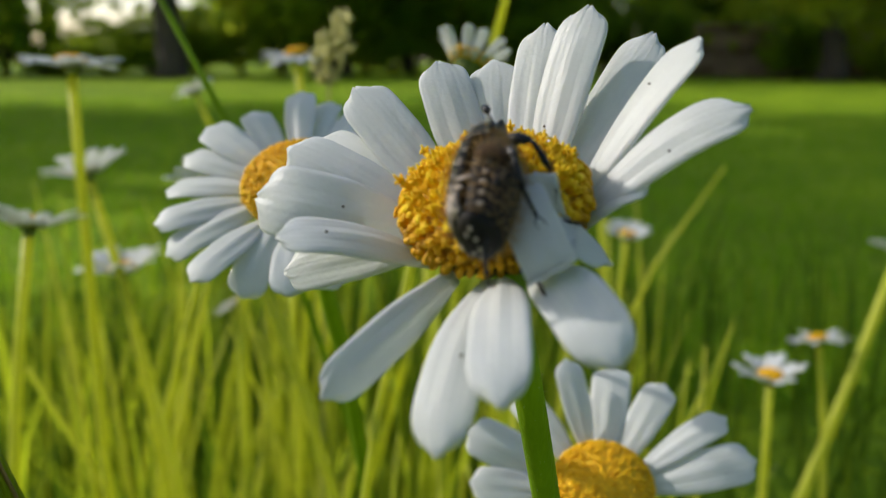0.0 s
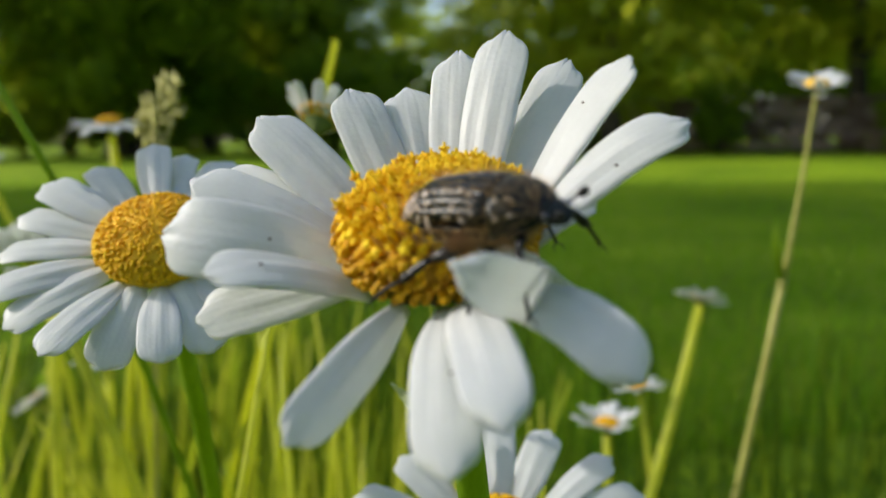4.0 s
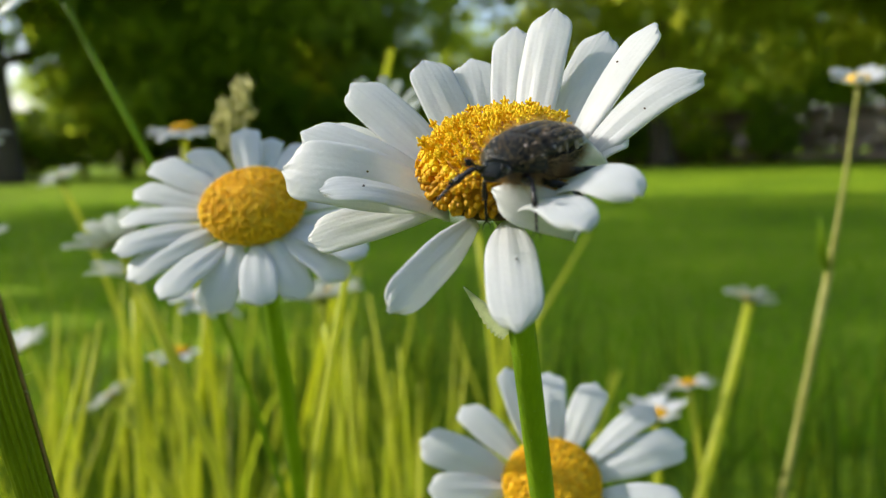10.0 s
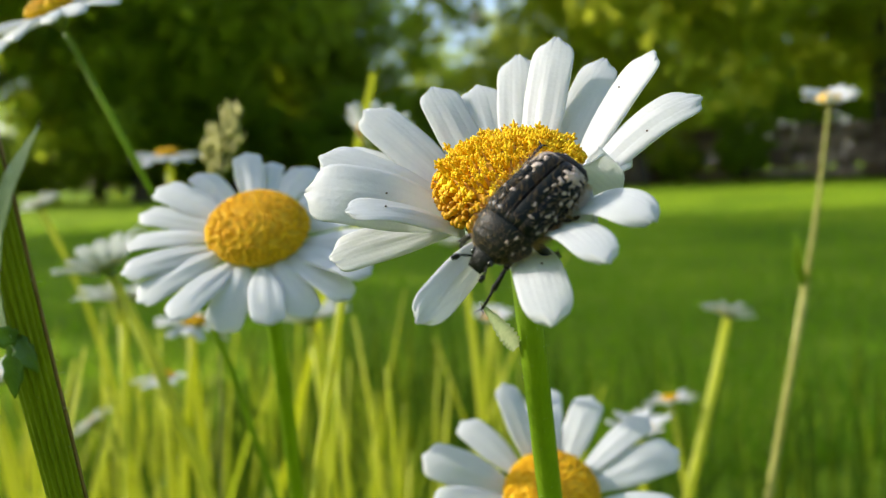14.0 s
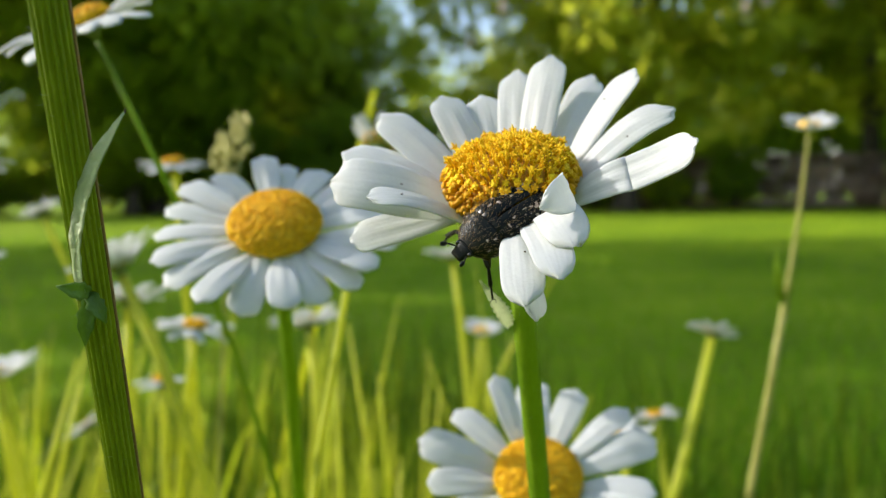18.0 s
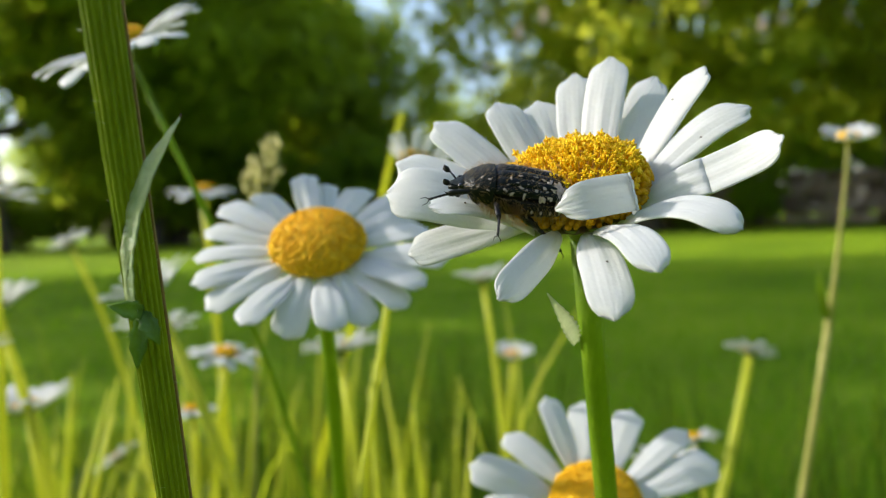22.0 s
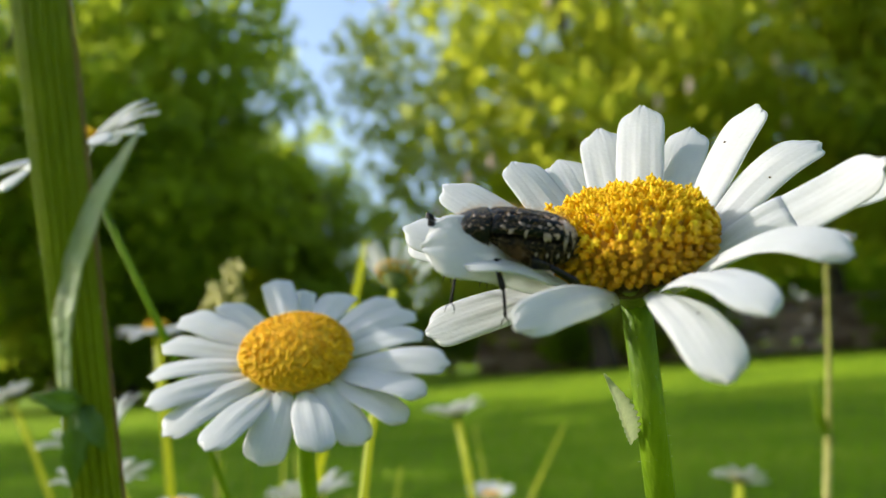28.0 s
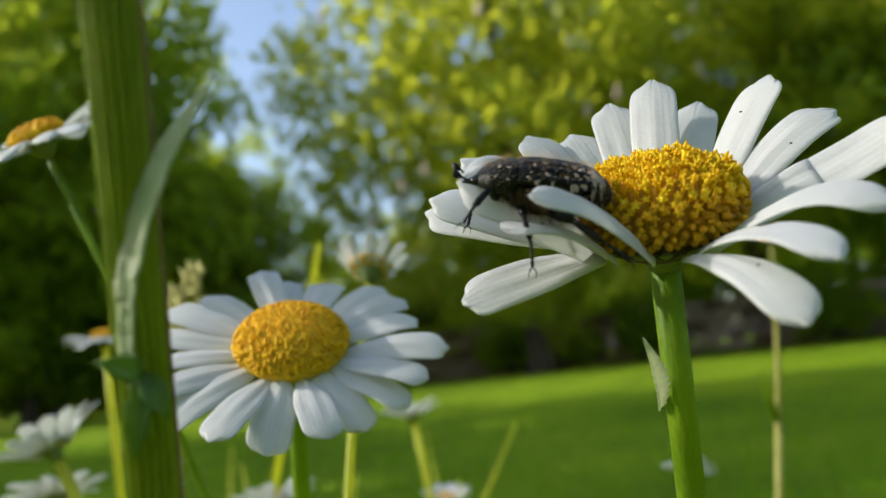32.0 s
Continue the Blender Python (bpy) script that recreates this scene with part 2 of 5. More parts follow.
def hairs(name, roots, length, width, mat, parent, seed, lean=0.35):
    """Fine hairs: thin blades on given roots and normals."""
    rng = random.Random(seed)
    verts, faces = [], []
    for p, nrm in roots:
        d = (nrm + Vector([rng.uniform(-lean, lean) for _ in range(3)])).normalized()
        s = d.orthogonal().normalized() * width
        k = len(verts)
        tip = p + d * length * rng.uniform(0.5, 1.2)
        s2 = d.cross(s)
        verts += [p - s, p + s, p + s2 * 1.5, tip]
        faces += [(k, k + 1, k + 3), (k + 1, k + 2, k + 3), (k + 2, k, k + 3)]
    ob = part(name, mesh_of(name, verts, faces, mat), mat, parent)
    ob["kind"] = "stuff"
    return ob


# ---- ground
def ground():
    n = 40
    verts, faces = [], []
    for j in range(n + 1):
        for i in range(n + 1):
            x = (i / n * 2 - 1)
            y = (j / n * 2 - 1)
            x, y = 300 * x * abs(x) ** 1.5, 300 * y * abs(y) ** 1.5
            r = math.hypot(x, y)
            z = 0.10 * noise.noise((x * 0.09, y * 0.09, 0)) * min(1, max(0, (r - 3) / 8))
            verts.append((x, y, z))
    for j in range(n):
        for i in range(n):
            k = j * (n + 1) + i
            faces.append((k, k + 1, k + n + 2, k + n + 1))
    ob = new("ground", mesh_of("ground", verts, faces, LAWN))
    tagged(ob, "sunny mown green lawn under trees, dapple mottled into its colour", "lawn", kind="structure")


ground()


def lawn_blades():
    rng = np.random.default_rng(4)
    n = 26000
    y = 1.0 + 9.0 * rng.random(n) ** 1.6
    x = (rng.random(n) * 1.55 - 0.55) * (y + 0.4) * 1.05
    h = rng.uniform(0.025, 0.06, n)
    a = rng.random(n) * 6.283
    w = rng.uniform(0.0015, 0.003, n) * (0.6 + 0.3 * y)
    dx, dy = np.cos(a) * w, np.sin(a) * w
    tx, ty = rng.normal(0, 0.02, n), rng.normal(0, 0.02, n)
    v = np.stack([np.stack([x - dx, y - dy, 0 * x], 1), np.stack([x + dx, y + dy, 0 * x], 1), np.stack([x + tx, y + ty, h], 1)], 1).reshape(-1, 3)
    ob = new("lawn_grass", mesh_of("lawn_grass", v.tolist(), np.arange(3 * n).reshape(n, 3).tolist(), LAWN_BLADE))
    tagged(ob, "short green blades of the mown lawn", "grass", kind="stuff")


lawn_blades()


def meadow_grass():
    """The uncut strip: long thin blades, folded along the middle, bending over at the top."""
    rng = random.Random(11)
    verts, faces = [], []
    count = 0
    while count < 900:
        y = 0.20 + 1.15 * rng.random() ** 1.3
        side = rng.uniform(-0.62, 0.62)
        x = 0.10 + side * (y + 0.25)
        ang = math.atan2(x + 0.02, y)
        if ang > 0.22 and rng.random() < 0.72:
            continue
        top = 0.37 - 0.10 * max(0, min(1, (ang - 0.15) / 0.25)) - 0.09 * max(0, y - 0.55)
        h = top * (0.35 + 0.65 * rng.random() ** 0.8)
        if rng.random() < 0.025 and ang < 0.15:
            h = rng.uniform(0.40, 0.46)
        w = rng.uniform(0.0007, 0.0024)
        a = rng.random() * 6.283
        d = Vector((math.cos(a), math.sin(a), 0))
        s = Vector((-d.y, d.x, 0)) * w
        reach = rng.uniform(0.02, 0.14) * h / 0.4
        root = Vector((x, y, 0))
        k = len(verts)
        seg = 5
        for i in range(seg + 1):
            t = i / seg
            p = root + Vector((0, 0, h * (t - 0.10 * t ** 4))) + d * reach * t ** 2.4
            ww = (1 - t ** 3) * (0.8 + 0.4 * t) + 0.03
            verts += [p - s * ww, p + d * w * 0.5 * ww, p + s * ww]
        for i in range(seg):
            b = k + 3 * i
            faces += [(b, b + 1, b + 4, b + 3), (b + 1, b + 2, b + 5, b + 4)]
        count += 1
    ob = new("meadow_grass", mesh_of("meadow_grass", verts, faces, GRASS))
    tagged(ob, "long bright green blades of uncut meadow grass", "grass", kind="stuff")


meadow_grass()


def low_grass():
    """Dense short grass under the long blades, its dark colour standing in for shade; the uncut patch goes on all
    round.
    """
    rng = np.random.default_rng(77)
    n = 15000
    az = rng.uniform(-math.pi, math.pi, n)
    # the patch has a ragged edge that thins out into the lawn
    r = 0.16 + 1.25 * rng.random(n) ** 0.6 * (0.84 + 0.16 * np.sin(3 * az + 1) + 0.10 * np.sin(7 * az + 0.6)) + rng.exponential(0.10, n)
    keep = ((az < 0.25) | (az > 1.3) | (rng.random(n) < 0.25)) & (r > 0.05)
    r, az = r[keep], az[keep]
    n = len(r)
    x, y = 0.02 + r * np.sin(az), r * np.cos(az)
    h = rng.uniform(0.07, 0.24, n) * np.where(r < 0.3, 0.8, 1.0)
    a = rng.random(n) * 6.283
    w = rng.uniform(0.0012, 0.003, n)
    dx, dy = np.cos(a) * w, np.sin(a) * w
    tx, ty = rng.normal(0, 0.03, n), rng.normal(0, 0.03, n)
    z = 0 * x
    v = np.stack([np.stack([x - dx, y - dy, z], 1), np.stack([x + dx, y + dy, z], 1), np.stack([x + tx * 0.3 + dx * 0.8, y + ty * 0.3 + dy * 0.8, h * 0.6], 1), np.stack([x + tx * 0.3 - dx * 0.8, y + ty * 0.3 - dy * 0.8, h * 0.6], 1), np.stack([x + tx, y + ty, h], 1)], 1).reshape(-1, 3)
    k = np.arange(n) * 5
    f = np.stack([k, k + 1, k + 2, k + 3], 1).tolist() + np.stack([k + 3, k + 2, k + 4], 1).tolist()
    ob = new("undergrowth_grass", mesh_of("undergrowth_grass", v.tolist(), f, GRASS_LOW_SHADED))
    tagged(ob, "dense grass at the foot of the flowers, coloured dark for shade", "grass", kind="stuff")


low_grass()


def meadow_stalks():
    """Thicker stalks that stand out of the blades, their sunlit look put into the colour."""
    rng = random.Random(31)
    bm = bmesh.new()
    for k in range(115):
        y = 0.22 + 0.40 * rng.random()
        x = 0.05 + rng.uniform(-0.60, 0.17) * (y + 0.05)
        h = 0.20 + 0.20 * rng.random() ** 0.7 - 0.05 * max(0, y - 0.4)
        lean = Vector((rng.gauss(0.008, 0.026), rng.gauss(0, 0.02), 0))
        w = rng.uniform(0.0006, 0.0015)
        tube(bm, [Vector((x, y, 0)) - lean, Vector((x, y, h * 0.5)), Vector((x, y, h * 0.85)) + lean * 0.6, Vector((x, y, h)) + lean], [w * 1.3, w * 1.1, w, w * 0.4], 5)
    ob = part("grass_stems", bm, STALK, None)
    tagged(ob, "yellow-green grass stalks, brightened in colour to look sunlit", "grass", kind="stuff")


meadow_stalks()


# ---- trees round the lawn
def crown_mesh(name, seed, rx, ry, rz, clumps, leaves, size, mat):
    """Leaf clumps set unevenly through an egg-shaped space, each of many small folded leaves."""
    rng = np.random.default_rng(seed)
    c = rng.normal(size=(clumps, 3))
    c /= np.linalg.norm(c, axis=1)[:, None]
    c *= (rng.random((clumps, 1)) ** 0.42)
    c *= 1 + 0.16 * np.sin(3 * np.arctan2(c[:, 1:2], c[:, :1]) + seed)
    c *= (rx, ry, rz)
    spread = 0.085 * (rx + ry) / 2
    p = (c[:, None] + rng.normal(size=(clumps, leaves, 3)) * spread * (1, 1, 0.6)).reshape(-1, 3)
    n = len(p)
    a = rng.normal(size=(n, 3))
    a /= np.linalg.norm(a, axis=1)[:, None]
    b = np.cross(a, rng.normal(size=(n, 3)))
    b /= np.linalg.norm(b, axis=1)[:, None]
    s = size * rng.uniform(0.6, 1.3, (n, 1))
    up = np.cross(a, b)
    v = np.stack([p - a * s, p + b * s * 0.5 + up * s * 0.15, p + a * s, p - b * s * 0.5 + up * s * 0.15], 1).reshape(-1, 3)
    k = np.arange(n) * 4
    f = np.concatenate([np.stack([k, k + 1, k + 2], 1), np.stack([k, k + 2, k + 3], 1)])
    return mesh_of(name, v.tolist(), f.tolist(), mat, False)


CROWNS = {
    "light": crown_mesh("crown", 1, 1.0, 1.0, 1.0, 330, 60, 0.034, CROWN_A),
    "dark": crown_mesh("crown", 2, 1.0, 1.0, 1.0, 420, 50, 0.042, CROWN_B),
    "light_b": crown_mesh("crown", 3, 1.0, 1.0, 1.0, 290, 60, 0.036, CROWN_A),
    "mid": crown_mesh("crown", 8, 1.0, 1.0, 1.0, 420, 64, 0.040, CROWN_C),
    "sparse": crown_mesh("crown", 12, 1.0, 1.0, 1.0, 105, 40, 0.055, CROWN_C),
    "bush": crown_mesh("crown", 5, 1.0, 1.0, 1.0, 130, 40, 0.075, CROWN_B),
}


def tree(kind, x, y, height, radius, clear, trunk_r, label, seed):
    rng = random.Random(seed)
    t = thing("tree", (x, y, -0.05), label, "tree", "trees round the lawn")
    bm = bmesh.new()
    mid = (clear + height) / 2
    tube(bm, [(0, 0, 0), (0.05, 0.02, 0.3), (rng.uniform(-.2, .2), rng.uniform(-.2, .2), clear), (rng.uniform(-.3, .3), rng.uniform(-.3, .3), mid), (0, 0, height * 0.92)],
         [trunk_r * 1.5, trunk_r * 1.1, trunk_r * 0.9, trunk_r * 0.5, trunk_r * 0.1], 10)
    part("trunk", bm, BARK, t)
    for k in range(6):
        a = k * 2.4 + rng.random()
        z = clear + (height - clear) * (0.05 + 0.1 * k)
        bm = bmesh.new()
        end = Vector((math.cos(a) * radius * 0.75, math.sin(a) * radius * 0.75, z + radius * 0.55))
        tube(bm, curve3((0, 0, z), (end.x * 0.5, end.y * 0.5, z + radius * 0.1), end, 5), [trunk_r * (0.45 - 0.075 * i) for i in range(6)], 7)
        part("limb", bm, BARK, t)
    crown = part("crown", CROWNS[kind], None, t)
    crown.location = (0, 0, mid)
    crown.scale = (radius, radius, (height - clear) / 2)
    crown.rotation_euler = (0, 0, rng.random() * 6.28)
    if kind == "light" and radius > 5.3:
        bm = bmesh.new()
        for k in range(46):
            a, e = rng.uniform(0, 6.28), rng.uniform(-0.7, 0.9)
            p = Vector((math.cos(a) * math.cos(e) * radius, math.sin(a) * math.cos(e) * radius, mid + math.sin(e) * (height - clear) / 2)) * 0.97
            tube(bm, [p, p + Vector((0, 0, 0.12)), p + Vector((0, 0, 0.34))], [0.07, 0.085, 0.015], 6)
        part("blossom_mass", bm, BLOSSOM, t, "upright pale pinkish blossom spikes")["kind"] = "stuff"
    return t


def polar(az, dist):
    return dist * math.sin(radians(az)), dist * math.cos(radians(az))


for k, (kind, az, dist, height, radius, clear, tr, words) in enumerate([
    ("light", 25.0, 21.0, 14.0, 5.4, 1.5, 0.28, "broad tree with sunlit yellow-green leaves beside the lawn"),
    ("light_b", 40.0, 25.0, 14.0, 5.4, 1.7, 0.26, "tall tree with sunlit yellow-green leaves at the lawn edge"),
    ("light", 17.5, 31.0, 6.5, 2.4, 1.2, 0.20, "smaller tree with light green leaves behind the lawn"),
    ("mid", -7.0, 25.0, 14.5, 5.4, 1.2, 0.30, "dense tree with dark green leaves beside the lawn"),
    ("mid", 3.5, 30.0, 9.5, 3.4, 1.0, 0.24, "dense dark green tree beside the lawn"),
    ("sparse", 11.0, 33.0, 6.2, 2.7, 0.8, 0.20, "small open-crowned tree before the sky gap"),
    ("mid", -8.5, 24.0, 9.0, 3.4, 1.3, 0.20, "young tree with light green leaves in front of darker trees"),
    ("sparse", -18.0, 22.0, 11.5, 4.2, 2.4, 0.34, "tall dark tree with a bare lower trunk"),
    ("sparse", -25.0, 29.0, 11.0, 4.8, 2.4, 0.30, "open-crowned green tree at the lawn edge"),
    # The next two trees are added out of view, for shade on the lawn.
    ("sparse", -46.0, 13.0, 12.0, 3.8, 2.6, 0.34, "tall dark tree beside the lawn"),
    ("sparse", -41.0, 9.5, 10.0, 3.3, 3.6, 0.26, "open leafy tree that dapples the near lawn"),
    ("light_b", -52.0, 30.0, 9.0, 4.5, 1.5, 0.28, "green tree at the far lawn edge"),
    ("dark", 52.0, 27.0, 13.0, 5.5, 1.6, 0.30, "dark green tree at the lawn edge"),
    ("light", 66.0, 26.0, 12.0, 5.2, 1.6, 0.28, "green tree at the side of the lawn"),
    ("dark", 84.0, 24.0, 12.0, 5.2, 1.6, 0.28, "green tree at the side of the lawn"),
    ("dark", 120.0, 22.0, 11.0, 5.0, 1.6, 0.28, "green tree on the near side of the lawn"),
    ("light", 160.0, 20.0, 11.0, 5.0, 1.6, 0.28, "green tree on the near side of the lawn"),
    ("dark", 205.0, 20.0, 11.0, 5.0, 1.6, 0.28, "green tree on the near side of the lawn"),
    ("light", 250.0, 22.0, 11.0, 5.0, 1.6, 0.28, "green tree on the near side of the lawn"),
    ("dark", 290.0, 26.0, 10.0, 5.0, 1.6, 0.28, "green tree at the side of the lawn"),
    ("dark", 6.0, 46.0, 5.5, 4.0, 0.6, 0.3, "distant dark green tree"),
    ("dark", 19.0, 44.0, 5.5, 4.0, 0.6, 0.3, "distant dark green tree"),
    ("dark", 29.0, 44.0, 9.5, 6.0, 0.6, 0.3, "distant dark green tree"),
    ("dark", 40.0, 46.0, 10.0, 6.5, 0.6, 0.3, "distant dark green tree"),
    ("dark", -11.0, 44.0, 6.0, 4.5, 0.6, 0.3, "distant dark green tree"),
    ("dark", -33.0, 38.0, 9.0, 4.6, 0.6, 0.3, "distant dark green tree"),
    ("dark", -41.0, 48.0, 9.0, 6.0, 0.6, 0.3, "distant dark green tree"),
    ("dark", -4.0, 45.0, 9.0, 5.5, 0.6, 0.3, "distant dark green tree"),
]):
    tree(kind, *polar(az, dist), height, radius, clear, tr, words, 40 + k)


def hedge(az, dist, r, h, seed):
    b = thing("bush", (*polar(az, dist), -0.05), "dark green bush in the shade under the trees", "bush", "bushes at the lawn edge")
    bm = bmesh.new()
    for q in range(4):
        a = q * 1.7 + seed
        tube(bm, [(0, 0, 0), (math.cos(a) * r * 0.3, math.sin(a) * r * 0.3, h * 0.5), (math.cos(a) * r * 0.55, math.sin(a) * r * 0.55, h * 0.9)], [0.05, 0.03, 0.01], 6)
    part("branch_frame", bm, BARK, b)
    c = part("crown", CROWNS["bush"], None, b)
    c.location = (0, 0, h * 0.52)
    c.scale = (r, r, h * 0.5)
    c.rotation_euler = (0, 0, seed)


for k in range(40):
    az = -50 + k * 2.8
    if 27.0 < az < 46.0:
        continue
    low = 0.5 if -27.0 < az < -17.0 else 1.0
    hedge(az, (30.5 if az > 12 else 27.5) + 3 * math.sin(k * 2.1), 1.7 + 0.4 * math.sin(k * 1.3), (2.9 + 0.8 * math.sin(k * 1.9)) * low, k)


def garden_wall():
    """A low rubble wall between the trunks, each stone a piece of its own."""
    wall = thing("wall_east", (0, 0, 0), "low weathered wall of pinkish-brown stones, pale ones painted as sunlit", "wall", kind="structure")
    rng = random.Random(8)
    a, b = Vector((*polar(16.0, 25.0), 0)), Vector((*polar(48.0, 25.0), 0))
    d = (b - a).normalized()
    s = Vector((-d.y, d.x, 0))
    bm = bmesh.new()
    bmesh.ops.create_cube(bm, size=1)
    bmesh.ops.bevel(bm, geom=bm.edges[:], offset=0.16, segments=2, affect="EDGES")
    for v in bm.verts:
        v.co += Vector([rng.uniform(-0.05, 0.05) for _ in range(3)])
    me = bpy.data.meshes.new("stone")
    bm.to_mesh(me)
    bm.free()
    me.shade_smooth()
    me.materials.append(STONE)
    length = (b - a).length
    for row in range(5):
        x = rng.uniform(0, 0.3)
        while x < length:
            w = rng.uniform(0.35, 0.95)
            st = part("stone", me, None, wall)
            st.matrix_basis = Matrix.Translation(a + d * (x + w / 2) + s * rng.uniform(-0.05, 0.05) + Vector((0, 0, 0.14 + row * 0.29))) @ Matrix.Rotation(math.atan2(d.y, d.x), 4, "Z") @ Matrix.Diagonal((w, 0.45, 0.31, 1))
            x += w * 0.98


garden_wall()
for k, (az, dist, r, h) in enumerate(((23.0, 23.0, 1.0, 1.7), (28.0, 23.5, 0.7, 1.1), (32.0, 22.5, 0.8, 1.9), (44.0, 22.5, 1.2, 1.8))):
    hedge(az, dist, r, h, 60 + k)

# ---- the daisies
HEAD = Vector((0.00381, 0.05944, 0.43950))  # middle of the main disc
AXIS = Vector((-0.19337, -0.33431, 0.92241)).normalized()
E1 = Vector((0, 1, 0)).cross(AXIS).normalized()
E2 = AXIS.cross(E1)
BEETLE_PATH = [
    (0.00, 0.00285, 0.05197, 0.44243, -103.3, -31.8, 79.2),
    (1.00, 0.00343, 0.05178, 0.44286, -80.8, -22.0, 65.8),
    (2.00, 0.00471, 0.05169, 0.44271, -46.2, -25.1, 35.7),
    (2.50, 0.00502, 0.05289, 0.44241, -3.4, -35.3, -11.4),
    (3.00, 0.00536, 0.05409, 0.44211, 31.3, -14.0, -51.8),
    (3.50, 0.00521, 0.05316, 0.44183, 27.9, -8.5, -53.5),
    (6.00, 0.00448, 0.04851, 0.44047, 9.0, 18.0, -66.6),
    (6.50, 0.00467, 0.04898, 0.44088, 8.1, 16.9, -67.3),
    (7.00, 0.00456, 0.04967, 0.44120, 7.8, 14.0, -70.5),
    (7.50, 0.00444, 0.04946, 0.44178, 10.4, 8.4, -69.5),
    (8.00, 0.00458, 0.04863, 0.44041, 4.7, 16.9, -82.7),
    (8.50, 0.00479, 0.04702, 0.44029, -3.5, 24.0, -91.5),
    (9.00, 0.00428, 0.04541, 0.43866, -5.5, 25.8, -106.8),
    (9.50, 0.00385, 0.04760, 0.44022, -0.1, 10.7, -131.4),
    (10.00, 0.00365, 0.04971, 0.44032, -8.5, 10.1, -136.5),
    (11.00, 0.00583, 0.04816, 0.44007, -13.5, 9.3, -146.7),
    (11.50, 0.00479, 0.04885, 0.43979, -12.9, 13.2, -169.1),
    (12.00, 0.00494, 0.04913, 0.43964, -14.4, 8.5, -162.6),
    (13.00, 0.00200, 0.04806, 0.43838, -50.2, 29.2, 177.3),
    (14.00, 0.00120, 0.04778, 0.43748, -45.9, 41.1, -173.9),
    (14.50, 0.00106, 0.04871, 0.43691, -48.6, 44.0, -178.9),
    (17.00, 0.00042, 0.05341, 0.43405, -69.8, 54.1, 149.4),
    (18.00, 0.00095, 0.05306, 0.43519, -48.0, 28.6, -167.6),
    (19.00, -0.00004, 0.05206, 0.43606, -50.8, 12.9, -169.1),
    (20.00, -0.00198, 0.05245, 0.43751, -52.7, -14.4, -173.8),
    (21.00, -0.00303, 0.05437, 0.43821, -34.8, -16.9, 173.8),
    (21.50, -0.00383, 0.05477, 0.43880, -36.6, -11.5, -177.8),
    (22.00, -0.00425, 0.05503, 0.43922, -29.1, -10.4, 173.7),
    (23.00, -0.00609, 0.05412, 0.43965, -30.9, -12.3, -178.7),
    (24.00, -0.00578, 0.05643, 0.44052, -28.3, -8.0, -174.3),
    (25.00, -0.00716, 0.05498, 0.44031, -21.1, -10.5, -179.1),
    (25.50, -0.00630, 0.05554, 0.44038, -16.8, -11.9, -174.7),
    (26.00, -0.00544, 0.05644, 0.44154, -21.4, -19.3, -176.9),
    (26.50, -0.00546, 0.05714, 0.44251, -20.2, -11.6, -169.6),
    (28.50, -0.00705, 0.05864, 0.43988, -22.7, -9.5, 169.5),
    (29.00, -0.00689, 0.05887, 0.44093, -23.3, -7.2, 169.2),
    (30.00, -0.00627, 0.05966, 0.44076, -23.6, -3.8, 168.7),
    (31.00, -0.00804, 0.05759, 0.44054, -26.3, -1.7, 162.8),
    (32.00, -0.00790, 0.05780, 0.44137, -26.2, -12.1, 165.6),
]
